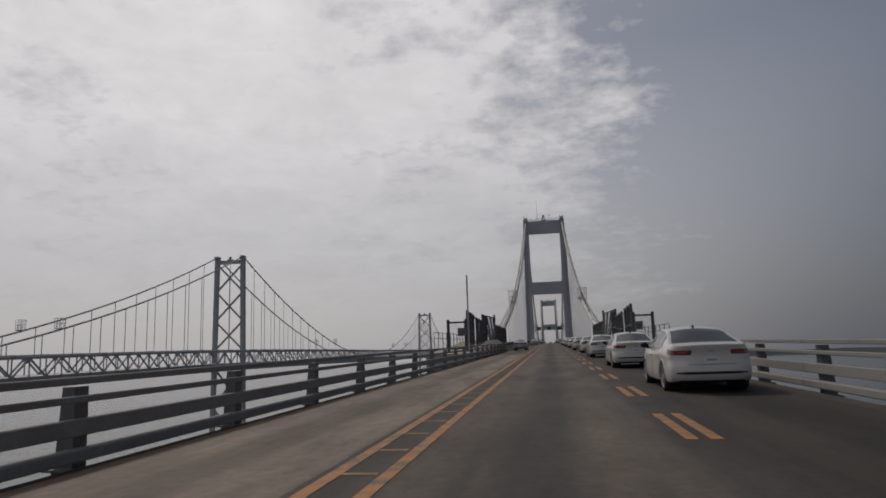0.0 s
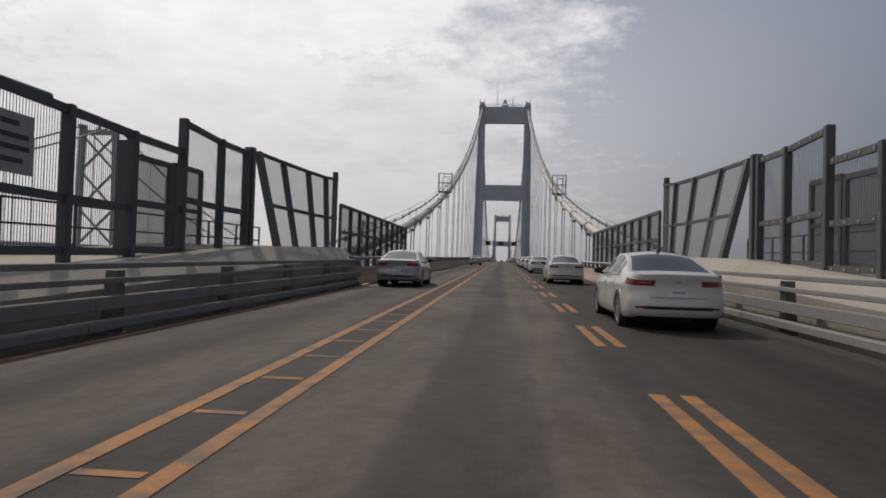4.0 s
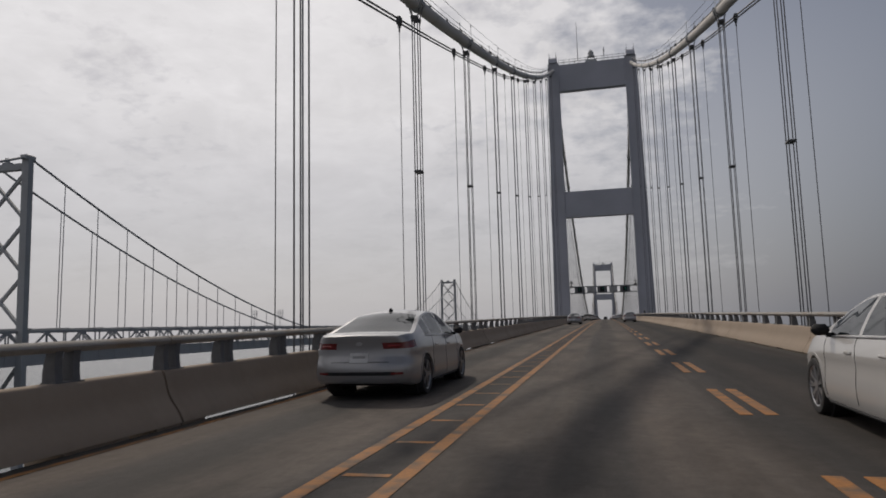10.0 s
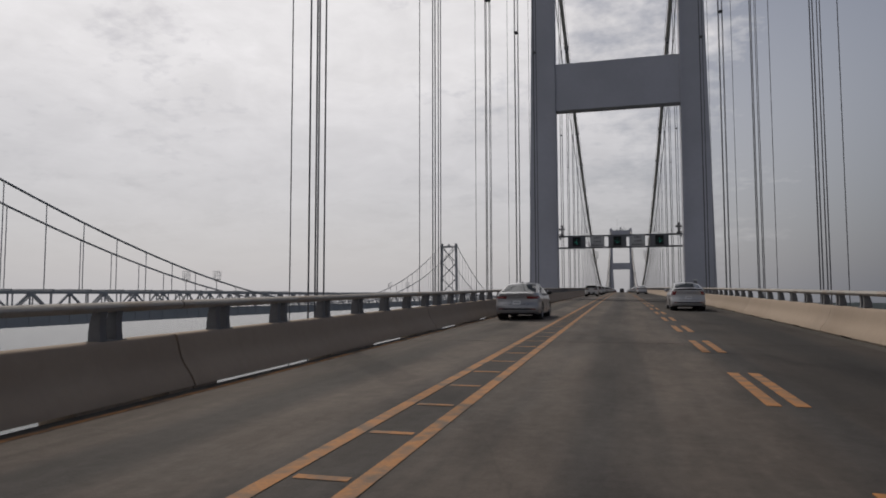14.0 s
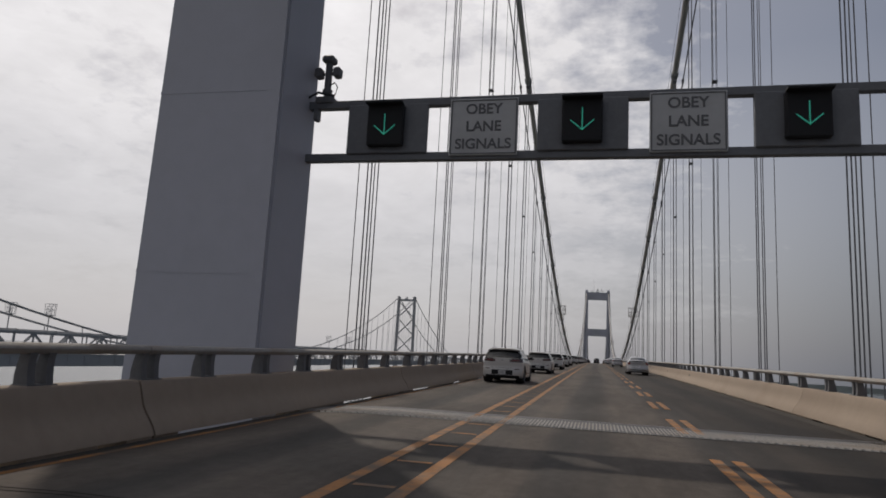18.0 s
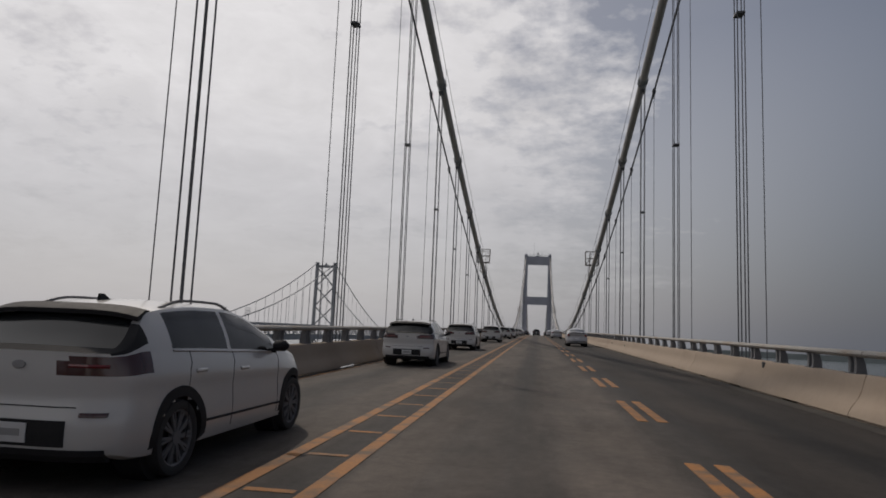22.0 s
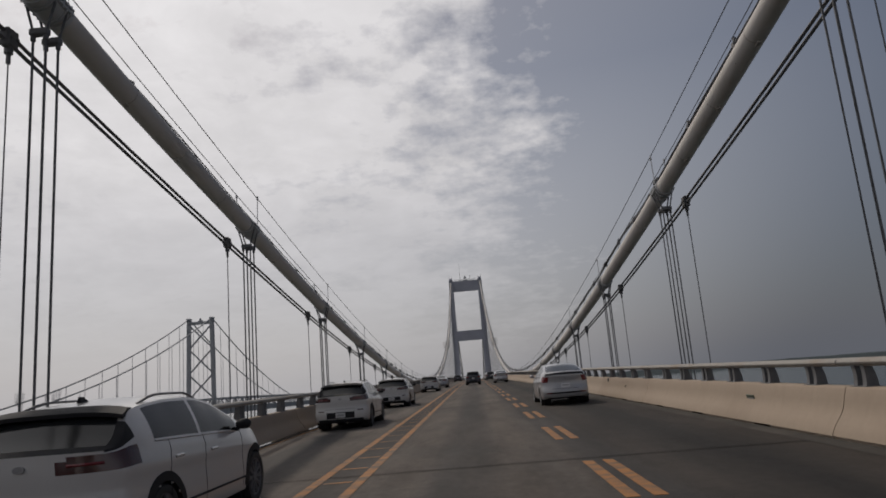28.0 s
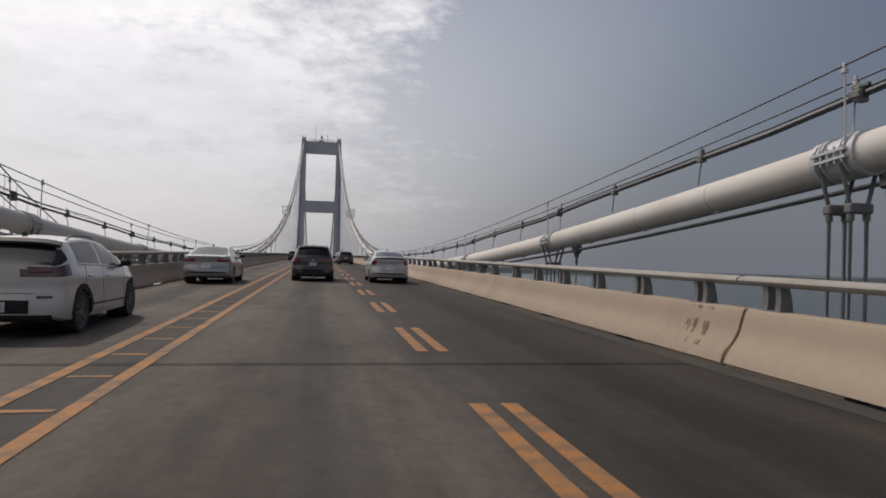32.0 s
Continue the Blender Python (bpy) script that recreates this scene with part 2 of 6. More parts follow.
def road_material(name, base, track, patch):
    """Worn bituminous deck: dark wheel tracks along each lane, lighter worn strips, patches and fine stone."""
    m = material(name, base, 0.85, 0, 38.0, 0.28, 0.35, patch, 0.25, spec=0.25)
    nt = m.node_tree
    n, l = nt.nodes.new, nt.links.new
    b = nt.nodes["Principled BSDF"]
    src = b.inputs["Base Color"].links[0].from_socket
    co, sep = n("ShaderNodeTexCoord"), n("ShaderNodeSeparateXYZ")
    l(co.outputs["Object"], sep.inputs[0])
    stretch = n("ShaderNodeMapping")
    stretch.inputs["Scale"].default_value = (1.6, 0.03, 1)
    l(co.outputs["Object"], stretch.inputs[0])
    streak = n("ShaderNodeTexNoise")
    streak.inputs["Scale"].default_value, streak.inputs["Detail"].default_value = 1.0, 5
    l(stretch.outputs[0], streak.inputs["Vector"])
    wave = n("ShaderNodeMath")
    wave.operation = "MULTIPLY"
    wave.inputs[1].default_value = 2 * math.pi / 1.905
    l(sep.outputs[0], wave.inputs[0])
    co2 = n("ShaderNodeMath")
    co2.operation = "COSINE"
    l(wave.outputs[0], co2.inputs[0])
    add = n("ShaderNodeMath")
    add.operation = "MULTIPLY_ADD"
    add.inputs[1].default_value, add.inputs[2].default_value = 0.16, 0.0
    l(co2.outputs[0], add.inputs[0])
    tot = n("ShaderNodeMath")
    tot.operation = "ADD"
    l(add.outputs[0], tot.inputs[0])
    l(streak.outputs[0], tot.inputs[1])
    mr = n("ShaderNodeMapRange")
    mr.inputs["From Min"].default_value, mr.inputs["From Max"].default_value = 0.38, 0.68
    mr.inputs["To Max"].default_value = 0.75
    l(tot.outputs[0], mr.inputs["Value"])
    mix = n("ShaderNodeMixRGB")
    mix.inputs[2].default_value = (*track, 1)
    l(mr.outputs[0], mix.inputs[0])
    l(src, mix.inputs[1])
    # worn patches, a darker band along each lane's middle, hairline cracks
    pat = n("ShaderNodeTexNoise")
    pat.inputs["Scale"].default_value, pat.inputs["Detail"].default_value, pat.inputs["Roughness"].default_value = 0.55, 7, 0.7
    sq = n("ShaderNodeMapping")
    sq.inputs["Scale"].default_value = (1.5, 0.35, 1)
    l(co.outputs["Object"], sq.inputs[0])
    l(sq.outputs[0], pat.inputs["Vector"])
    pm = n("ShaderNodeMapRange")
    pm.inputs["From Min"].default_value, pm.inputs["From Max"].default_value = 0.35, 0.7
    pm.inputs["To Min"].default_value, pm.inputs["To Max"].default_value = 0.64, 1.42
    l(pat.outputs[0], pm.inputs["Value"])
    lane = n("ShaderNodeMath")
    lane.operation = "MULTIPLY"
    lane.inputs[1].default_value = 2 * math.pi / 3.81
    l(sep.outputs[0], lane.inputs[0])
    lc = n("ShaderNodeMath")
    lc.operation = "COSINE"
    l(lane.outputs[0], lc.inputs[0])
    mid_band = n("ShaderNodeMapRange")
    mid_band.inputs["From Min"].default_value, mid_band.inputs["From Max"].default_value = 0.55, 1.0
    mid_band.inputs["To Min"].default_value, mid_band.inputs["To Max"].default_value = 1.0, 0.74
    l(lc.outputs[0], mid_band.inputs["Value"])
    vor = n("ShaderNodeTexVoronoi")
    vor.feature = "DISTANCE_TO_EDGE"
    vor.inputs["Scale"].default_value = 0.30
    warp = n("ShaderNodeMixRGB")
    warp.inputs[0].default_value = 0.45
    l(co.outputs["Object"], warp.inputs[1])
    l(pat.outputs["Color"], warp.inputs[2])
    l(warp.outputs[0], vor.inputs["Vector"])
    ck = n("ShaderNodeMapRange")
    ck.inputs["From Min"].default_value, ck.inputs["From Max"].default_value = 0.0, 0.004
    ck.inputs["To Min"].default_value, ck.inputs["To Max"].default_value = 0.86, 1.0
    l(vor.outputs["Distance"], ck.inputs["Value"])
    # right lane's darker paving, deepened to paint in dimming at the view's edge
    dk = n("ShaderNodeMapRange")
    dk.inputs["From Min"].default_value, dk.inputs["From Max"].default_value = 1.9, 2.5
    dk.inputs["To Min"].default_value, dk.inputs["To Max"].default_value = 1.05, 0.41
    l(sep.outputs[0], dk.inputs["Value"])
    m0, m1, m2 = n("ShaderNodeMath"), n("ShaderNodeMath"), n("ShaderNodeMath")
    # grime that gathers between the painted lines
    last = dk.outputs[0]
    for mid, half, deep in ((-1.86, 0.30, 0.70), (1.90, 0.26, 0.78)):
        off, dist, band, join = n("ShaderNodeMath"), n("ShaderNodeMath"), n("ShaderNodeMapRange"), n("ShaderNodeMath")
        off.operation, dist.operation, join.operation = "SUBTRACT", "ABSOLUTE", "MULTIPLY"
        off.inputs[1].default_value = mid
        l(sep.outputs[0], off.inputs[0])
        l(off.outputs[0], dist.inputs[0])
        band.inputs["From Min"].default_value, band.inputs["From Max"].default_value = half, half + 0.18
        band.inputs["To Min"].default_value, band.inputs["To Max"].default_value = deep, 1.0
        l(dist.outputs[0], band.inputs["Value"])
        l(band.outputs[0], join.inputs[0])
        l(last, join.inputs[1])
        last = join.outputs[0]
    l(pm.outputs[0], m0.inputs[0])
    l(last, m0.inputs[1])
    for k in (m0, m1, m2):
        k.operation = "MULTIPLY"
    l(m0.outputs[0], m1.inputs[0])
    l(mid_band.outputs[0], m1.inputs[1])
    l(m1.outputs[0], m2.inputs[0])
    l(ck.outputs[0], m2.inputs[1])
    # coarse stone, small spots of oil and dust
    spot = n("ShaderNodeTexNoise")
    spot.inputs["Scale"].default_value, spot.inputs["Detail"].default_value, spot.inputs["Roughness"].default_value = 5.5, 8, 0.75
    l(co.outputs["Object"], spot.inputs["Vector"])
    sm = n("ShaderNodeMapRange")
    sm.inputs["From Min"].default_value, sm.inputs["From Max"].default_value = 0.3, 0.7
    sm.inputs["To Min"].default_value, sm.inputs["To Max"].default_value = 0.79, 1.21
    l(spot.outputs[0], sm.inputs["Value"])
    m3 = n("ShaderNodeMath")
    m3.operation = "MULTIPLY"
    l(m2.outputs[0], m3.inputs[0])
    l(sm.outputs[0], m3.inputs[1])
    fin = n("ShaderNodeVectorMath")
    fin.operation = "SCALE"
    l(mix.outputs[0], fin.inputs[0])
    l(m3.outputs[0], fin.inputs["Scale"])
    l(fin.outputs[0], b.inputs["Base Color"])
    return m


def water_material():
    m = bpy.data.materials.new("bay_water")
    m.use_nodes = True
    nt = m.node_tree
    n, l = nt.nodes.new, nt.links.new
    b = nt.nodes["Principled BSDF"]
    b.inputs["Base Color"].default_value = (0.035, 0.05, 0.05, 1)
    b.inputs["Roughness"].default_value = 0.14
    b.inputs["IOR"].default_value = 1.33
    co = n("ShaderNodeTexCoord")
    chain = None
    for sc, st in ((0.04, 0.8), (0.17, 1.0), (0.5, 1.0)):
        t, bp = n("ShaderNodeTexNoise"), n("ShaderNodeBump")
        t.inputs["Scale"].default_value, t.inputs["Detail"].default_value = sc, 5
        l(co.outputs["Object"], t.inputs["Vector"])
        bp.inputs["Strength"].default_value, bp.inputs["Distance"].default_value = st, 1.9 / (sc * 20)
        l(t.outputs[0], bp.inputs["Height"])
        if chain:
            l(chain, bp.inputs["Normal"])
        chain = bp.outputs[0]
    l(chain, b.inputs["Normal"])
    return m


def screen_material(name, colour, see):
    """A fine perforated screen: part of the light goes straight through the holes."""
    m = material(name, colour, 0.7, 0, 30, 0.2, 1.0, None, 0.0)
    nt = m.node_tree
    n, l = nt.nodes.new, nt.links.new
    b, out = nt.nodes["Principled BSDF"], nt.nodes["Material Output"]
    tr, mix = n("ShaderNodeBsdfTransparent"), n("ShaderNodeMixShader")
    mix.inputs[0].default_value = see
    l(b.outputs[0], mix.inputs[1])
    l(tr.outputs[0], mix.inputs[2])
    l(mix.outputs[0], out.inputs["Surface"])
    return m


M_ROAD = road_material("deck_asphalt", (0.090, 0.075, 0.064), (0.046, 0.044, 0.043), (0.062, 0.057, 0.052))
M_ROAD_PALE = road_material("deck_concrete", (0.175, 0.146, 0.120), (0.115, 0.097, 0.081), (0.143, 0.119, 0.098))
M_YELLOW = material("yellow_road_paint", (0.33, 0.142, 0.036), 0.8, 0, 26, 0.5, 3.2, (0.09, 0.075, 0.058), 0.2, cover=(0.42, 0.66, 0.85))
M_CONC = material("parapet_concrete", (0.325, 0.262, 0.205), 0.85, 0, 7, 0.10, 0.35, (0.245, 0.19, 0.145), 0.10, each=0.05, spec=0.2, runs=0.10)
M_CONC2 = material("anchorage_concrete", (0.34, 0.315, 0.275), 0.88, 0, 9, 0.2, 0.35, (0.22, 0.195, 0.165), 0.3, spec=0.2)
M_RUST = material("rust_streak", (0.17, 0.095, 0.055), 0.9, 0, 20, 0.4, 4, (0.12, 0.06, 0.03), 0.2)
M_STEEL = material("pale_grey_painted_steel", (0.44, 0.45, 0.46), 0.5, 0.0, 20, 0.1, 0.5, (0.33, 0.31, 0.29), 0.08)
M_BAR = material("dull_grey_rail_paint", (0.22, 0.215, 0.21), 0.75, 0.0, 14, 0.2, 0.7, (0.15, 0.13, 0.11), 0.12, spec=0.2)
# gutter darkened like the right lane, dimming at the view's edge painted in
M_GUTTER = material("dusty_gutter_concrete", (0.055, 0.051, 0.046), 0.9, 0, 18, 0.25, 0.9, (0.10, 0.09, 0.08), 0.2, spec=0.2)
M_RAIL = material("weathered_rail_aluminium", (0.30, 0.285, 0.265), 0.85, 0.0, 14, 0.22, 0.9, (0.24, 0.17, 0.11), 0.15)
M_POST = material("dark_galvanised_post", (0.135, 0.135, 0.14), 0.65, 0.1, 15, 0.25, 2, None, 0.15)
M_TOWER = material("blue_grey_tower_paint", (0.41, 0.412, 0.46), 0.55, 0.0, 3, 0.07, 0.16, (0.31, 0.315, 0.345), 0.05, cover=(0.42, 0.72, 0.6))
M_CABLE = material("white_wrapped_cable_paint", (0.55, 0.525, 0.50), 0.8, 0.0, 6, 0.08, 0.5, (0.44, 0.40, 0.35), 0.1)
M_SEAM = material("grimy_cable_seam", (0.40, 0.375, 0.35), 0.8, 0.0, 12, 0.15, 1.0, (0.28, 0.24, 0.2), 0.1)
M_ROPE = material("galvanised_wire_rope", (0.13, 0.13, 0.135), 0.65, 0.2, 60, 0.25, 3, None, 0.3)
M_DARK = material("black_conduit", (0.035, 0.036, 0.04), 0.55, 0.0, 30, 0.3, 3, None, 0.1)
M_FENCE = material("dark_grey_fence_steel", (0.075, 0.078, 0.085), 0.65, 0.1, 12, 0.2, 1.2, None, 0.1)
# grey lightened so the paint stands in for haze over the distance
M_OLD = material("old_bridge_grey_steel", (0.36, 0.365, 0.375), 0.65, 0.0, 2, 0.12, 0.15, (0.30, 0.295, 0.29), 0.0)
M_SIGN = material("sign_back_grey", (0.30, 0.30, 0.30), 0.6, 0.2, 6, 0.1, 1, None, 0.05)
M_LETTER = material("faded_sign_letters", (0.12, 0.12, 0.125), 0.7, 0, 8, 0.2, 2, None, 0.0)
M_GANTRY = material("grey_gantry_steel", (0.145, 0.15, 0.16), 0.65, 0.1, 12, 0.2, 1.2, None, 0.1)
M_SIGNW = material("white_sign_face", (0.42, 0.42, 0.42), 0.5, 0, 6, 0.08, 1, None, 0.0)
M_NOTICE = material("weathered_grey_notice", (0.17, 0.175, 0.18), 0.7, 0.1, 6, 0.12, 1.5, None, 0.05)
M_GREENPLATE = material("dull_green_plate", (0.075, 0.10, 0.075), 0.7, 0, 10, 0.2, 2, None, 0.05)
M_BLACK = material("black_letters", (0.03, 0.03, 0.03), 0.6, 0, 8, 0.1, 1, None, 0.0)
M_WATER = water_material()
M_LAND = material("far_wooded_shore", (0.085, 0.10, 0.105), 0.95, 0, 0.02, 0.3, 0.004, (0.06, 0.075, 0.075), 0.0, spec=0.0)
M_SCREEN = screen_material("perforated_dark_screen", (0.06, 0.063, 0.067), 0.32)
M_SCREEN2 = screen_material("fine_grey_screen", (0.11, 0.113, 0.118), 0.48)
M_GREEN = glow("green_signal_led", (0.05, 0.50, 0.36), 0.28)
M_RUBBER = material("tyre_rubber", (0.025, 0.025, 0.026), 0.8, 0, 30, 0.2, 3, None, 0.2)
M_RIM = material("alloy_rim", (0.34, 0.34, 0.35), 0.35, 0.7, 20, 0.1, 3, None, 0.0)
M_TRIM = material("black_plastic_trim", (0.022, 0.022, 0.024), 0.7, 0, 25, 0.2, 3, None, 0.05, spec=0.2)
M_GLASS = glass("tinted_car_glass", (0.014, 0.019, 0.021), 0.05)
M_GLASS.node_tree.nodes["Principled BSDF"].inputs["Coat Weight"].default_value = 0.0
M_LAMP = glass("red_lamp_lens", (0.15, 0.016, 0.018), 0.12)
M_PRIV = glass("dark_privacy_glass", (0.012, 0.013, 0.014), 0.12)
M_PRIV.node_tree.nodes["Principled BSDF"].inputs["Coat Weight"].default_value = 0.0
M_PRIV.node_tree.nodes["Principled BSDF"].inputs["Specular IOR Level"].default_value = 0.3
M_GLOSS = glass("bright_red_lamp_strip", (0.30, 0.03, 0.03), 0.15)
M_SMOKE = glass("smoked_lamp_lens", (0.055, 0.018, 0.018), 0.12)
M_SEAL = material("joint_seal", (0.022, 0.021, 0.02), 0.95, 0, 20, 0.3, 2, None, 0.1, spec=0.02)
M_HEAD = glass("clear_lamp_lens", (0.55, 0.56, 0.58), 0.1)
M_PLATE = material("plate_white", (0.55, 0.55, 0.55), 0.5, 0, 8, 0.1, 1, None, 0.0)


def paint(name, colour, metal=0.15):
    m = material(name, colour, 0.28, metal, 5, 0.02, 0.5, tuple(c * 0.95 for c in colour), 0.0)
    b = m.node_tree.nodes["Principled BSDF"]
    m.node_tree.links.remove(b.inputs["Roughness"].links[0])
    b.inputs["Roughness"].default_value = 0.3
    b.inputs["Coat Weight"].default_value = 0.7
    m.node_tree.nodes["Principled BSDF"].inputs["Coat Roughness"].default_value = 0.06
    return m


P_WHITE, P_SILVER = paint("white_car_paint", (0.50, 0.49, 0.475), 0.0), paint("silver_car_paint", (0.30, 0.30, 0.31), 0.4)
P_BLACK, P_GREY = paint("dark_car_paint", (0.035, 0.036, 0.042), 0.2), paint("pale_grey_car_paint", (0.40, 0.40, 0.41), 0.3)
P_RED = paint("dark_red_car_paint", (0.14, 0.025, 0.025), 0.2)

# ---- building blocks ----


def road_z(y):
    """Height of the deck's surface: a crest at mid-span and even grades away from it."""
    d, reach, k = abs(y - 244.0), 345.0, 2.2e-5
    return -k * (d * d if d < reach else reach * reach + 2 * reach * (d - reach))


def slope(y):
    return (road_z(y + 0.5) - road_z(y - 0.5))


def on_road(x, y, z=0.0, turn=0.0):
    """A pose on the deck, tilted to its grade."""
    return Matrix.Translation((x, y, road_z(y) + z)) @ Matrix.Rotation(math.atan(slope(y)), 4, "X") @ Matrix.Rotation(radians(turn), 4, "Z")


def mesh_of(bm, name, mat, smooth=False):
    bmesh.ops.recalc_face_normals(bm, faces=bm.faces)
    me = bpy.data.meshes.new(name)
    bm.to_mesh(me)
    bm.free()
    me.materials.append(mat)
    if smooth:
        me.polygons.foreach_set("use_smooth", [True] * len(me.polygons))
        me.set_sharp_from_angle(angle=radians(38))
    return me


def part(name, bm, mat, parent=None, label="", smooth=False):
    ob = new(name, mesh_of(bm, name, mat, smooth))
    ob.parent = parent
    return tagged(ob, label) if label else ob


def piece(name, me, parent, m):
    """A piece that shares its mesh with others of its kind."""
    ob = new(name, me)
    ob.parent = parent
    ob.matrix_basis = m
    return ob


def thing(name, label, category, group="", kind="", at=None):
    ob = new(name)
    ob.empty_display_size = 0.2
    if at is not None:
        ob.matrix_basis = at
    return tagged(ob, label, category, group, kind)


def B():
    return bmesh.new()


def box(bm, x0, x1, y0, y1, z0, z1, bevel=0.0):
    v = [bm.verts.new((x, y, z)) for z in (z0, z1) for y in (y0, y1) for x in (x0, x1)]
    f = [bm.faces.new([v[i] for i in q]) for q in ((0, 2, 3, 1), (4, 5, 7, 6), (0, 1, 5, 4), (2, 6, 7, 3), (0, 4, 6, 2), (1, 3, 7, 5))]
    if bevel:
        bmesh.ops.bevel(bm, geom=list({e for g in f for e in g.edges}), offset=bevel, segments=1, affect="EDGES")
    return bm


def sweep(bm, pts, r, seg=8, squash=1.0, cap=True):
    """A round bar along a run of points."""
    pts = [Vector(p) for p in pts]
    rings = []
    for i, p in enumerate(pts):
        d = (pts[min(i + 1, len(pts) - 1)] - pts[max(i - 1, 0)]).normalized()
        side = d.cross(Vector((0, 0, 1)))
        side = Vector((1, 0, 0)) if side.length < 1e-3 else side.normalized()
        up = side.cross(d).normalized()
        rings.append([bm.verts.new(p + (side * math.cos(a) + up * math.sin(a) * squash) * r) for a in (2 * math.pi * j / seg for j in range(seg))])
    for a, b in zip(rings, rings[1:]):
        for j in range(seg):
            bm.faces.new((a[j], a[(j + 1) % seg], b[(j + 1) % seg], b[j]))
    if cap:
        bm.faces.new(rings[0][::-1])
        bm.faces.new(rings[-1])
    return bm


def beam(bm, a, b, w, h):
    """A straight square-edged member from a to b."""
    a, b = Vector(a), Vector(b)
    d = (b - a).normalized()
    side = d.cross(Vector((0, 0, 1)))
    side = Vector((1, 0, 0)) if side.length < 1e-3 else side.normalized()
    up = side.cross(d)
    v = [bm.verts.new(p + side * sx * w / 2 + up * sz * h / 2) for p in (a, b) for sx, sz in ((-1, -1), (1, -1), (1, 1), (-1, 1))]
    for q in ((3, 2, 1, 0), (4, 5, 6, 7), (0, 1, 5, 4), (1, 2, 6, 5), (2, 3, 7, 6), (3, 0, 4, 7)):
        bm.faces.new([v[i] for i in q])
    return bm


def extrude_y(bm, profile, y0, y1):
    """A closed outline in x and z, drawn out along y."""
    a = [bm.verts.new((x, y0, z)) for x, z in profile]
    b = [bm.verts.new((x, y1, z)) for x, z in profile]
    n = len(profile)
    for i in range(n):
        bm.faces.new((a[i], a[(i + 1) % n], b[(i + 1) % n], b[i]))
    bm.faces.new(a[::-1])
    bm.faces.new(b)
    return bm


def crown(x):
    """The deck falls away a little towards the gutter on one side."""
    return 0.032 * min(0.0, x + 4.0)


def strip(bm, x0, x1, ys, dz):
    """A ribbon laid along the deck."""
    prev = None
    for y in ys:
        row = [bm.verts.new((x, y, road_z(y) + dz + crown(x))) for x in (x0, x1)]
        if prev:
            bm.faces.new((prev[0], prev[1], row[1], row[0]))
        prev = row
    return bm


def between(table, v):
    for (a, p), (b, q) in zip(table, table[1:]):
        if v <= b:
            return p + (q - p) * (v - a) / (b - a)
    return table[-1][1]


def steps(a, b, d):
    n = max(1, int(math.ceil((b - a) / d)))
    return [a + (b - a) * i / n for i in range(n + 1)]


SPAN, PANEL, XC = 488.0, 12.2, 7.78
START, END = -380.0, 760.0
JOINT = -229.3        # finger joint at the anchorage
PAR0 = -202.1         # where the concrete parapet takes over from the rails
HALF = 5.45           # half the roadway


def cable_z(y):
    """The main cable's centre line."""
    if y > SPAN:
        y = SPAN - y
    if y < 0:
        s = y + 170.0
        return 0.48 + 0.156 * s + 0.00084 * s * s
    return 0.15 + 0.00086 * (y - 244.0) ** 2 + 0.195 * max(0.0, 1 - ((y - 244.0) / 100.0) ** 2)


TOP = cable_z(0.0)

# ---- water, shore ----
wb = B()
for x0, x1, y0, y1 in ((-4500, 4500, -4500, 4500),):
    box(wb, x0, x1, y0, y1, -66, -58)
tagged(part("water", wb, M_WATER), "grey-green bay water with small wind ripples", "water", kind="structure")

rng = random.Random(4)


def shore(name, pts, height, label):
    bm = B()
    lo, hi, back = [], [], []
    for i, (x, y) in enumerate(pts):
        h = height * (0.8 + 0.25 * noise.noise((i * 0.11, 2.0, height)) + 0.08 * rng.random())
        n = Vector((x, y, 0)).normalized()
        lo.append(bm.verts.new((x, y, -59)))
        hi.append(bm.verts.new((x + n.x * 40, y + n.y * 40, -58 + h)))
        back.append(bm.verts.new((x + n.x * 500, y + n.y * 500, -58 + h * 0.8)))
    for i in range(len(pts) - 1):
        bm.faces.new((lo[i], lo[i + 1], hi[i + 1], hi[i]))
        bm.faces.new((hi[i], hi[i + 1], back[i + 1], back[i]))
    return tagged(part(name, bm, M_LAND), label, "shore", kind="structure")


arc = [(3000 * math.cos(a), 100 + 3000 * math.sin(a)) for a in (radians(-20 + 0.4 * i) for i in range(250))]
shore("backdrop", [p for p in arc if p[0] > 330], 24, "low wooded shore in haze across the bay")

# ---- the deck ----
deck = thing("road", "worn grey bridge deck with tyre-darkened lanes", "road", kind="structure")
bm = B()
strip(bm, -4.0, HALF, steps(JOINT + 0.25, END, 6.1), 0)
strip(bm, -HALF, -4.0, steps(JOINT + 0.25, END, 6.1), 0)
part("suspended_deck", bm, M_ROAD, deck)
bm = B()
strip(bm, -4.0, -2.25, steps(START, JOINT - 0.25, 6.1), 0)
strip(bm, -HALF, -4.0, steps(START, JOINT - 0.25, 6.1), 0)
part("left_lane_slab", bm, M_ROAD_PALE, deck, "paler concrete lane")
bm = B()
strip(bm, -2.25, HALF, steps(START, JOINT - 0.25, 6.1), 0)
part("approach_deck", bm, M_ROAD, deck)
bm = B()
ys = steps(START, END, 12.2)
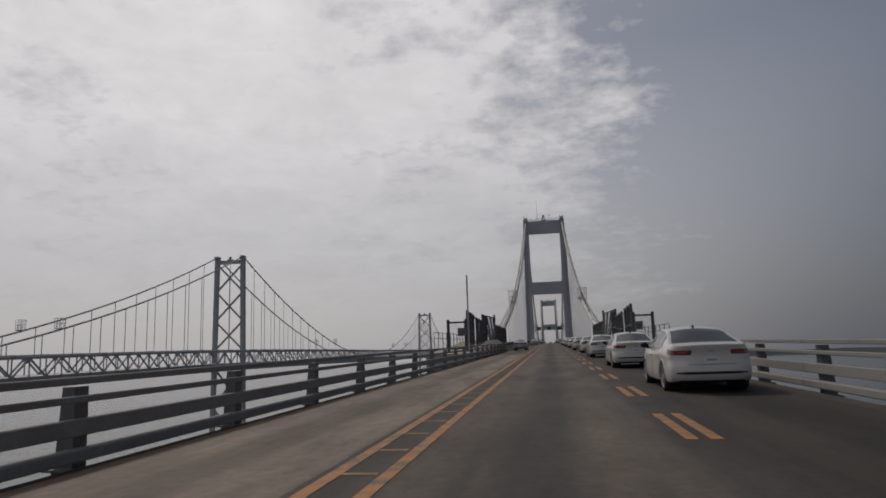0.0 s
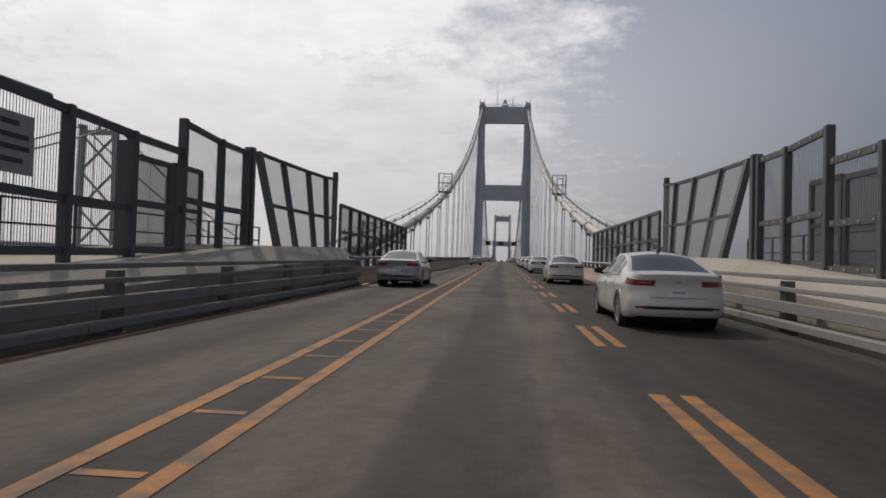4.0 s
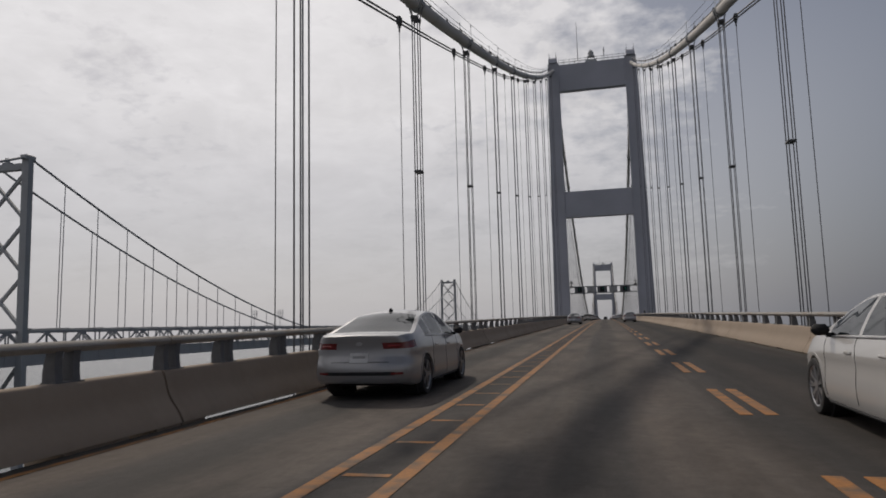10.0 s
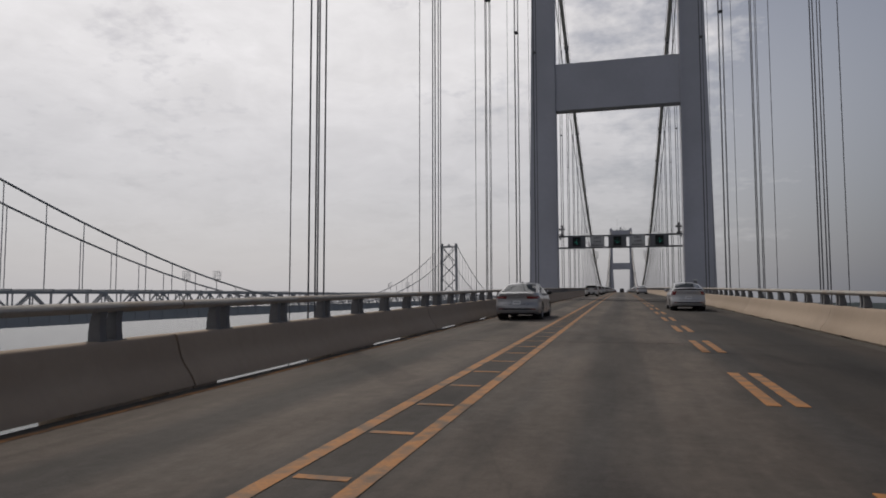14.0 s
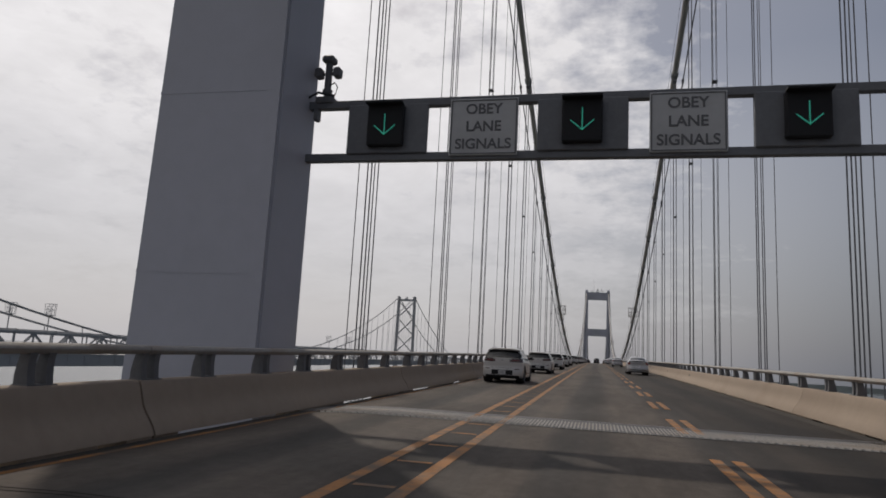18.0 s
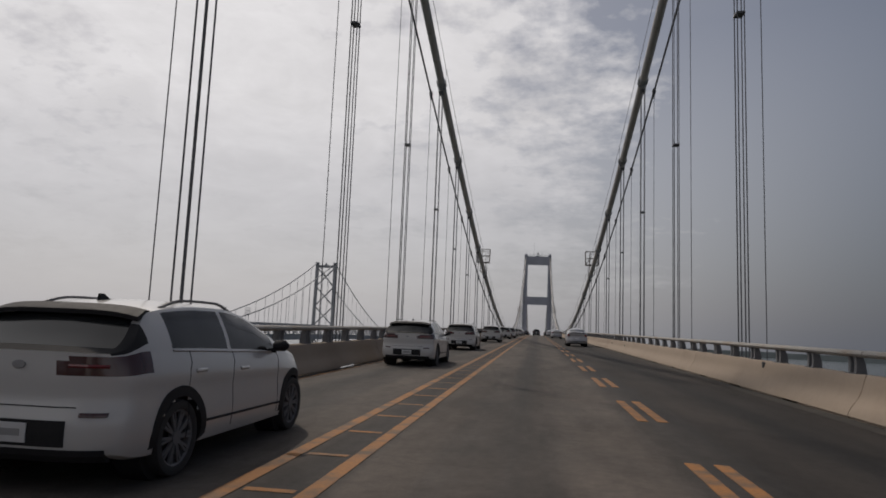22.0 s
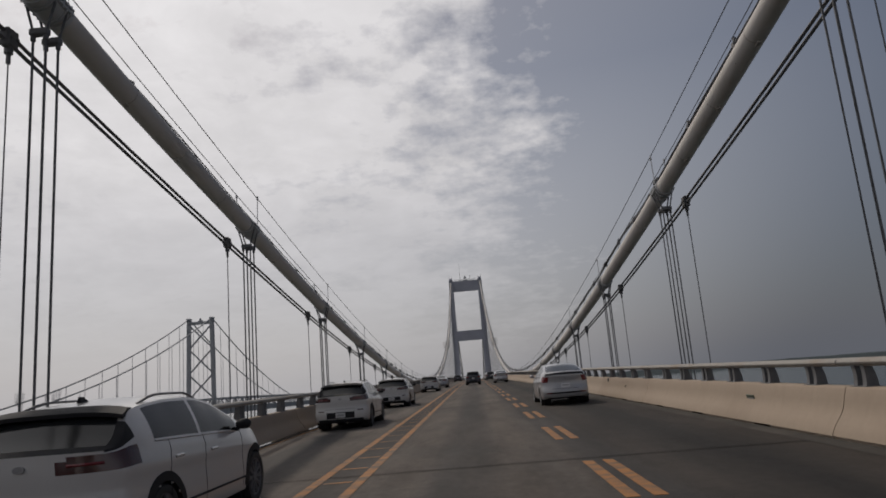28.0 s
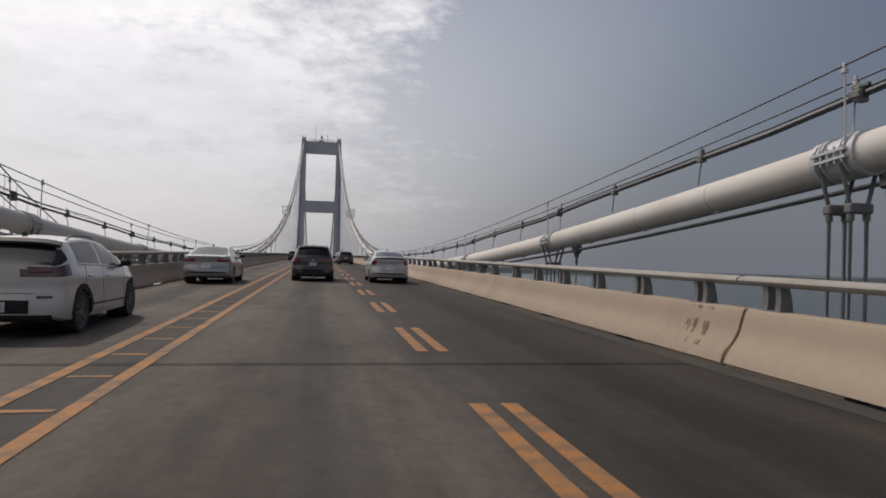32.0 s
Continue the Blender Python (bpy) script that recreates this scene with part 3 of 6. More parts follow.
for a, b in zip(ys, ys[1:]):
    for x0, x1, t, u in ((-5.5, 5.5, -0.06, -0.35), (-5.3, -4.9, -0.36, -1.6), (4.9, 5.3, -0.36, -1.6), (-2.2, -1.8, -0.36, -1.3), (1.8, 2.2, -0.36, -1.3)):
        v = [bm.verts.new((x, y, road_z(y) + z)) for y in (a, b) for x, z in ((x0, u), (x1, u), (x1, t), (x0, t))]
        for q in ((0, 1, 5, 4), (1, 2, 6, 5), (2, 3, 7, 6), (3, 0, 4, 7), (3, 2, 1, 0), (4, 5, 6, 7)):
            bm.faces.new([v[i] for i in q])
part("slab_and_girders", bm, M_STEEL, deck)

# stiffening truss under the suspended deck and piers under the approach
truss = thing("deck_truss", "grey steel stiffening truss under the deck", "bridge truss", kind="structure")
bm = B()
for sx in (-6.6, 6.6):
    box(bm, sx - 0.3, sx + 0.3, 0, PANEL, -6.3, -5.7)
    for y in (0, PANEL / 2):
        beam(bm, (sx, y, -5.8), (sx, y, -1.0), 0.3, 0.3)
    beam(bm, (sx, 0, -5.8), (sx, PANEL / 2, -1.2), 0.3, 0.3)
    beam(bm, (sx, PANEL / 2, -1.2), (sx, PANEL, -5.8), 0.3, 0.3)
    box(bm, sx - 0.3, sx + 0.3, 0, PANEL, -1.6, -1.1)
for y in (0.2, PANEL / 2):
    beam(bm, (-8.8, y, -1.35), (8.8, y, -1.35), 0.4, 0.9)
bay = mesh_of(bm, "truss_bay", M_STEEL)
for k in range(-16, 57):
    piece("truss_bay", bay, truss, on_road(0, k * PANEL, 0))
for i, y in enumerate((-370, -330, -290, -250, 715, 755)):
    pier = thing("bridge_pier", "concrete pier standing in the bay", "pier", "approach piers")
    bm = B()
    h = road_z(y) - 1.6
    for sx in (-4.2, 4.2):
        box(bm, sx - 1.1, sx + 1.1, y - 1.1, y + 1.1, -60, h - 1.5, 0.15)
    part("column_pair", bm, M_CONC2, pier)
    part("pier_cap", box(B(), -6.4, 6.4, y - 1.4, y + 1.4, h - 1.5, h, 0.1), M_CONC2, pier)

# lane paint: two full lines with short bars between them, and pairs of dashes
for x in (-2.165, -1.52):
    bm, prev = B(), None
    for y in steps(START, END, 6.1):
        xm = x - (x + 1.52) * 0.13 * between(((-400, 1.0), (-255, 1.0), (-215, 0.0), (900, 0.0)), y)
        row = [bm.verts.new((q, y, road_z(y) + 0.006)) for q in (xm - 0.075, xm + 0.075)]
        if prev:
            bm.faces.new((prev[0], prev[1], row[1], row[0]))
        prev = row
    tagged(part("lane_line", bm, M_YELLOW), "worn solid orange-yellow line on the deck", "lane line", "double yellow line", "structure")
bm = B()
for k in range(-390, 391):
    y = 188.74 + 1.464 * k
    if START < y < END:
        strip(bm, -2.05, -1.64, [y, y + 0.10], 0.005)
tagged(part("lane_line_bars", bm, M_YELLOW), "short worn yellow bars between the double line", "lane line", kind="stuff")
bm = B()
box(bm, -0.075, 0.075, 0, 2.85, -0.02, 0.006)
dash = mesh_of(bm, "lane_dash", M_YELLOW)
for x in (1.76, 2.05):
    for yd in [-219.15 - k * 6.29 for k in range(25)] + [-176.4 - k * 6.09 for k in range(7)] + [-170.4 + 6.016 * k for k in range(112)]:
        ob = piece("lane_dash", dash, None, on_road(x, yd, 0))
        tagged(ob, "worn orange-yellow dash painted on the deck", "lane dash", "paired lane dashes", "structure")
bm = strip(B(), -5.22, -5.11, steps(START, END, 6.1), 0.005)
tagged(part("edge_line", bm, M_YELLOW), "faded orange edge line beside the parapet", "lane line", kind="structure")
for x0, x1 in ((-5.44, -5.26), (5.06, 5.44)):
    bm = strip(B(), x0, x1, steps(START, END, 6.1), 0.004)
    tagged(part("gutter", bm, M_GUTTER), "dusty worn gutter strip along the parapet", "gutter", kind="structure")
# faint cross joints of the slabs
bm = B()
for k in range(-4, 11):
    y = 139.5 + (k - 3) * 49.95
    for dy in (0.0, 0.10):
        for x0, x1 in ((-HALF, -4.0), (-4.0, HALF)):
            strip(bm, x0, x1, [y + dy, y + dy + 0.02], 0.003)
    for x0, x1 in ((-HALF, -4.0), (-4.0, HALF)):
        strip(bm, x0, x1, [y + 24.4, y + 24.43], 0.003)
tagged(part("deck_joints", bm, M_SEAL), "thin dark sealed joints across the deck", "joint", kind="stuff")


def finger_joint(y, reach):
    j = thing("expansion_joint", "steel finger expansion joint across the road", "expansion joint", kind="structure")
    # flat dark strip on the deck paints the shaded gaps between the fingers
    bm = B()
    for x0, x1 in ((-HALF, -4.0), (-4.0, HALF)):
        strip(bm, x0, x1, [y - reach, y + reach], 0.0035)
    part("joint_trough", bm, M_DARK, j)
    for e in (-1, 1):
        bm = B()
        for x0, x1 in ((-HALF, -4.0), (-4.0, HALF)):
            strip(bm, x0, x1, [y + e * reach - 0.05, y + e * reach + 0.05], 0.010)
        part("edge_plate", bm, M_POST, j)
    bm = B()
    x, step, tip = -HALF + 0.02, 0.066, 0.22 * reach
    odd = 0
    while x < HALF - 0.06:
        a, b = (y - reach, y + reach - tip) if odd else (y - reach + tip, y + reach)
        z = road_z(y) + crown(x)
        box(bm, x, x + 0.029, a, b, z - 0.02, z + 0.009)
        x, odd = x + step, 1 - odd
    part("fingers", bm, M_RAIL, j)


finger_joint(JOINT, 0.32)
for y in (-1.8, SPAN - 1.8):
    finger_joint(y, 0.8)

# ---- concrete parapets with rail ----
SEG = 12.2


def joints_of(s):
    """Where the parapet's lengths meet; on one side they shift round the deck joints near mid-span."""
    if s < 0:
        return [PAR0 - 0.3 + k * SEG for k in range(79)]
    return [PAR0 + k * SEG for k in range(28)] + [139.5, 150.8, 163.1, 175.3] + [189.35 + k * SEG for k in range(46)]


def parapet(side):
    s = -1 if side == "left" else 1
    p = thing("parapet_" + side, "pale concrete safety parapet with rust-stained joints", "parapet", kind="structure")
    prof = [(5.40, 0.046), (5.42, 0.10), (5.455, 0.17), (5.505, 0.24), (5.56, 0.31), (5.605, 0.38), (5.635, 0.45), (5.655, 0.52), (5.68, 0.62), (5.71, 0.70), (5.722, 0.722), (5.745, 0.733), (5.93, 0.733), (5.95, 0.715), (5.95, 0.046)]
    if s < 0:
        prof = [(x, z - 0.046) for x, z in prof]
    sink, splay, shift = (-0.046, 0.13, 0.57) if s < 0 else (0.0, 0.115, 0.0)
    slots = ((0.02, 0.55), (4.45, 6.8), (10.2, 11.2), (11.7, 12.18)) if s < 0 else ((0.02, 2.3), (3.1, 6.2), (7.1, 9.7), (10.5, 12.18))
    made = {}

    def length(d):
        """Meshes of one length of parapet and of its rail, shared by all of that length."""
        d = round(d, 1)
        if d not in made:
            gap = 0.022 if s < 0 else 0.012
            seg = mesh_of(extrude_y(B(), [(s * x, z) for x, z in prof], gap, d - gap), "concrete_segment", M_CONC, True)
            k = d / SEG
            feet = [mesh_of(box(B(), min(s * 5.43, s * 5.93), max(s * 5.43, s * 5.93), a * k, b * k, -0.36, 0.049 + sink), "parapet_foot", M_CONC) for a, b in slots]
            if s > 0:
                # added beam closes the slots from behind so they look dark
                feet.append(mesh_of(box(B(), 5.72, 5.92, 0.0, d, -0.36, 0.047), "back_sill", M_STEEL))
            bm = sweep(B(), [(s * 5.84, 0.02, 1.085), (s * 5.84, d - 0.02, 1.085)], 0.105, 12, 0.6)
            sweep(bm, [(s * 5.84, -0.12, 1.085), (s * 5.84, 0.12, 1.085)], 0.09, 12, 0.6)
            made[d] = seg, feet, mesh_of(bm, "rail_tube", M_RAIL, True)
        return made[d]

    bm = B()
    for dy in (-splay, splay):
        v = [(5.77, 0.725 + sink), (5.955, 0.725 + sink), (5.955, 0.80), (5.94, 0.90), (5.90, 1.04), (5.77, 1.05), (5.785, 0.98), (5.79, 0.90), (5.785, 0.80)]
        extrude_y(bm, [(s * x, z) for x, z in v], dy - 0.4 * splay, dy + 0.4 * splay)
    box(bm, min(s * 5.74, s * 5.95), max(s * 5.74, s * 5.95), -0.21, 0.21, 0.727 + sink, 0.745 + sink)
    post = mesh_of(bm, "rail_post", M_POST)
    rail = thing("parapet_rail", "weathered aluminium rail on paired dark posts", "bridge rail", "rails on the parapets")
    far = B()
    ends = joints_of(s)
    for i, (y, y1) in enumerate(zip(ends, ends[1:])):
        seg, feet, tube = length(y1 - y)
        piece("concrete_segment", seg, p, on_road(0, y, 0))
        for foot in feet:
            piece(foot.name.split(".")[0], foot, p, on_road(0, y, 0))
        piece("rail_tube", tube, rail, on_road(0, y + 0.2, 0))
        for k in range(6 + i % 2):
            yy = y + shift + 0.65 + 0.47 * (1 - i % 2) + k * (y1 - y) / 6.5
            if yy < 330:
                piece("rail_post", post, rail, on_road(0, yy, 0))
            else:
                z = road_z(yy)
                box(far, min(s * 5.78, s * 5.92), max(s * 5.78, s * 5.92), yy - 0.16, yy + 0.16, z + 0.72, z + 1.05)
    tagged(part("far_posts", far, M_POST, rail), kind="stuff")


parapet("left")
parapet("right")
# rust runs below the joints
FACE = [(5.716, 0.70), (5.666, 0.52), (5.619, 0.40), (5.558, 0.289), (5.468, 0.19), (5.424, 0.118)]


def rust_run(bm, s, y, width, reach, layer):
    """One uneven brown run down the parapet's face."""
    q, z = FACE[:reach], road_z(y) - (0.046 if s < 0 else 0.0)
    lean = rr.uniform(-0.012, 0.012)
    a = [bm.verts.new((s * (x - 0.004 - 0.0006 * layer), y + lean * i - width * rr.uniform(0.3, 1.0), z + zz)) for i, (x, zz) in enumerate(q)]
    b = [bm.verts.new((s * (x - 0.004 - 0.0006 * layer), y + lean * i + width * rr.uniform(0.3, 1.2), z + zz)) for i, (x, zz) in enumerate(q)]
    for i in range(len(q) - 1):
        bm.faces.new((a[i], b[i], b[i + 1], a[i + 1]))


bm = B()
rr = random.Random(7)
for s in (-1, 1):
    for y in joints_of(s):
        if rr.random() < (0.25 if s > 0 else 0.08):
            for n in range(4):
                rust_run(bm, s, y + rr.uniform(-0.06, 0.05), rr.uniform(0.004, 0.014), rr.choice((3, 4, 5)), n)
for n in range(7):
    rust_run(bm, 1, 189.33 + rr.uniform(-0.05, 0.03), rr.uniform(0.005, 0.016), rr.choice((5, 6)), n)
for y, k in ((190.32, 6), (190.05, 4), (190.5, 3)):
    for n in range(k):
        rust_run(bm, 1, y + rr.uniform(-0.05, 0.05), rr.uniform(0.006, 0.022), rr.choice((3, 4, 5)), n + 7)
tagged(part("rust_streaks", bm, M_RUST), "brown rust runs under the parapet joints", "rust stain", kind="stuff")

# small fittings on the parapet's face
for y, z, x, w, h in ((157.2, 0.64, 5.695, 0.10, 0.12), (59.2, 0.65, 5.70, 0.11, 0.12), (107.0, 0.64, 5.695, 0.10, 0.11)):
    jb = thing("junction_box", "small dark box fixed on the concrete parapet", "junction box", "boxes on the parapet", at=on_road(x, y, z))
    part("box_body", box(B(), -0.03, 0.02, -w / 2, w / 2, -h / 2, h / 2, 0.01), M_POST, jb)
    part("box_lid", box(B(), -0.04, -0.03, -w / 2 - 0.01, w / 2 + 0.01, -h / 2 - 0.01, h / 2 + 0.01, 0.004), M_DARK, jb)
for y in (142.85, 85.0, 28.0):
    mk = thing("parapet_marker", "small dark stencilled panel on the parapet's face", "marker", "markers on the parapet", at=on_road(5.644, y, 0.42) @ Matrix.Rotation(radians(-20), 4, "Y"))
    part("marker_plate", box(B(), -0.008, 0.012, -0.17, 0.17, -0.10, 0.10, 0.004), M_GREENPLATE, mk)
    bm = B()
    for k in range(3):
        box(bm, -0.011, -0.007, -0.11 + 0.09 * k - 0.03, -0.11 + 0.09 * k + 0.03, -0.05, 0.05)
    part("print_bars", bm, M_SIGN, mk)
# solid dark pegs on the face stand for the shade inside the holes
holes = B()
for y in (177.6, 153.9, 116.2, 92.0, 41.0):
    sweep(holes, [(5.66, y, road_z(y) + 0.47), (5.60, y, road_z(y) + 0.47)], 0.022, 8)
tagged(part("anchor_holes", holes, M_SEAL), "small dark anchor holes in the parapet", "anchor hole", kind="stuff")

# ---- rails of the approach ----


def approach_rail(s):
    r = thing("approach_rail", "four-bar painted steel rail on heavy dark posts", "bridge rail", "rails of the approach")
    sink = -0.115 if s < 0 else -0.05
    bars = ((1.08 + sink, 0.10, 0.09), (0.85 + sink, 0.10, 0.085), (0.52 + sink, 0.12, 0.205))
    n = int((PAR0 - START) / 6.1) + 1
    for zc, w, h in bars:
        me = mesh_of(box(B(), s * 5.60 - w / 2, s * 5.60 + w / 2, 0.006, 6.1, zc - h / 2, zc + h / 2, 0.012), "rail_bar", M_BAR)
        for i in range(n):
            piece("rail_bar", me, r, on_road(0, PAR0 + 0.4 - (i + 1) * 6.1, 0))
    lo, hi = min(s * 5.48, s * 5.66), max(s * 5.48, s * 5.66)
    me = mesh_of(box(B(), lo, hi, 0.006, 6.1, 0.122 + sink, 0.275 + sink, 0.02), "kerb_beam", M_BAR)
    for i in range(n):
        piece("kerb_beam", me, r, on_road(0, PAR0 + 0.3 - (i + 1) * 6.1, 0))
    bm = B()
    extrude_y(bm, [(s * x, z) for x, z in ((5.67, -0.1), (5.92, -0.1), (5.84, 1.0 + sink), (5.67, 1.0 + sink))], -0.125, 0.125)
    box(bm, min(s * 5.64, s * 6.02), max(s * 5.64, s * 6.02), -0.2, 0.2, -0.12, -0.09)
    box(bm, min(s * 5.3, s * 5.96), max(s * 5.3, s * 5.96), -0.12, 0.12, -0.62, -0.12)
    post = mesh_of(bm, "rail_post", M_POST)
    y = (-283.08 if s < 0 else -284.0) - 4.27 * 22
    while y < PAR0:
        piece("rail_post", post, r, on_road(0, y, 0))
        y += 4.27


approach_rail(-1)
approach_rail(1)

# ---- towers of the near bridge ----


def tower(y0, index):
    base = -60.0
    zr = road_z(0)
    t = thing("bridge_tower", "blue-grey steel portal tower of two legs and struts", "bridge tower", "towers of the near bridge", at=Matrix.Translation((0, y0, 0)))
    for s in (-1, 1):
        bm = B()

        def shaft(xi0, xo0, xi1, xo1, d0, d1, z0, z1):
            v = []
            for z, xi, xo, d in ((z0, xi0, xo0, d0), (z1, xi1, xo1, d1)):
                v += [bm.verts.new((s * x, y, z)) for x, y in ((xi, -d), (xo, -d), (xo, d), (xi, d))]
            for q in ((0, 1, 5, 4), (1, 2, 6, 5), (2, 3, 7, 6), (3, 0, 4, 7), (3, 2, 1, 0), (4, 5, 6, 7)):
                bm.faces.new([v[i] for i in q])

        shaft(6.52, 9.65, 6.60, 8.78, 0.85, 0.80, zr, TOP + 0.4)
        part("tower_leg", bm, M_TOWER, t)
        bm = B()
        shaft(6.35, 10.2, 6.52, 9.65, 1.1, 0.85, base, zr)
        part("leg_base", bm, M_TOWER, t)
        bm = B()
        shaft(6.56, 6.86, 6.62, 6.86, 0.93, 0.88, zr, TOP + 0.4)
        part("leg_edge_plate", bm, M_TOWER, t)
        seams = B()
        for n in range(15):
            z = zr + 2.6 + n * 4.05
            if z < TOP - 1:
                u = (z - zr) / (TOP + 0.4 - zr)
                xo, d = 9.65 + (8.78 - 9.65) * u, 0.85 + (0.80 - 0.85) * u
                box(seams, min(s * 6.87, s * (xo + 0.008)), max(s * 6.87, s * (xo + 0.008)), -d - 0.008, d + 0.008, z, z + 0.06)
        tagged(part("plate_seams", seams, M_TOWER, t), "thin welded plate seams", kind="stuff")
        bm = B()
        extr = [(-1.3, TOP + 0.4), (1.3, TOP + 0.4), (1.0, TOP + 1.3), (0.5, TOP + 1.7), (-0.5, TOP + 1.7), (-1.0, TOP + 1.3)]
        a = [bm.verts.new((s * 6.9, y, z)) for y, z in extr]
        b = [bm.verts.new((s * 8.6, y, z)) for y, z in extr]
        for i in range(6):
            bm.faces.new((a[i], a[(i + 1) % 6], b[(i + 1) % 6], b[i]))
        bm.faces.new(a)
        bm.faces.new(b)
        part("saddle_housing", bm, M_TOWER, t)
        bm = B()
        for dx, dy in ((-0.7, -0.7), (0.7, -0.7), (-0.7, 0.7), (0.7, 0.7)):
            beam(bm, (s * 7.75 + dx, dy, TOP + 1.4), (s * 7.75 + dx, dy, TOP + 2.7), 0.06, 0.06)
        part("saddle_rail", bm, M_POST, t)
    for za, zb, d in ((zr + 47.0, TOP + 0.0, 0.7), (zr + 20.7, zr + 26.0, 0.7), (-9.5, -5.5, 0.7), (-34, -30, 0.7)):
        bm = box(B(), -6.6, 6.6, -d, d, za, zb, 0.06)
        part("strut", bm, M_TOWER, t)
    bm = B()
    for s in (-1, 1):
        for x in [k * 1.1 - 6.6 for k in range(13)]:
            beam(bm, (x, s * 0.7, TOP - 0.1), (x, s * 0.7, TOP + 1.0), 0.05, 0.05)
        for z in (0.45, 0.95):
            beam(bm, (-6.6, s * 0.7, TOP + z), (6.6, s * 0.7, TOP + z), 0.05, 0.05)
    part("top_walkway_rail", bm, M_POST, t)
    bm = B()
    box(bm, -1.1, 1.1, -0.7, 0.7, TOP - 0.1, TOP + 0.45, 0.05)
    for dx in (-0.8, 0.8):
        for dy in (-0.5, 0.5):
            beam(bm, (dx, dy, TOP + 0.4), (dx * 0.8, dy * 0.8, TOP + 1.3), 0.1, 0.1)
    box(bm, -0.75, 0.75, -0.5, 0.5, TOP + 1.2, TOP + 1.35, 0.03)
    sweep(bm, [(0, 0, TOP + 1.3), (0, 0, TOP + 1.9)], 0.5, 12)
    sweep(bm, [(0, 0, TOP + 1.9), (0, 0, TOP + 2.05)], 0.62, 12)
    sweep(bm, [(0, 0, TOP + 2.05), (0, 0, TOP + 2.5)], 0.38, 12)
    sweep(bm, [(0, 0, TOP + 2.5), (0, 0, TOP + 2.9)], 0.05, 6)
    part("beacon", bm, M_STEEL, t, "aviation beacon on its stand")
    bm = B()
    sweep(bm, [(-2.65, 0, TOP - 0.1), (-2.65, 0, TOP + 4.5)], 0.07, 6)
    sweep(bm, [(-2.65, 0, TOP + 4.5), (-2.65, 0, TOP + 9.0)], 0.04, 6)
    sweep(bm, [(2.6, 0, TOP - 0.1), (2.6, 0, TOP + 3.0)], 0.07, 6)
    box(bm, 2.45, 2.75, -0.15, 0.15, TOP + 2.2, TOP + 2.5)
    part("antenna", bm, M_POST, t, "thin whip aerial")
    bm = B()
    box(bm, -12, 12, -5, 5, -61, -52, 0.4)
    part("tower_pier", bm, M_CONC2, t, "concrete pier in the water")
    if index == 0:
        bm = B()
        for k in range(5):
            beam(bm, (6.45, -0.8, zr + 3.3 + k * 0.16), (6.45, -0.2, zr + 3.3 + k * 0.16), 0.03, 0.03)
        part("leg_ladder", bm, M_POST, t)
    return t


tower(-1.7, 0)
tower(SPAN - 1.7, 1)

# ---- cables ----
YA = -198.0           # cable enters the anchorage housing


def cable_pts(y0, y1, dx, dz, d):
    return [(dx, y, cable_z(y) + dz) for y in steps(y0, y1, d)]


def band_positions():
    return [1.4 - k * PANEL for k in range(16, 0, -1)] + [7.0 + k * PANEL for k in range(39)] + [SPAN - 1.4 + k * PANEL for k in range(1, 17)]


def grade(y):
    return math.atan((cable_z(y + 0.2) - cable_z(y - 0.2)) / 0.4)


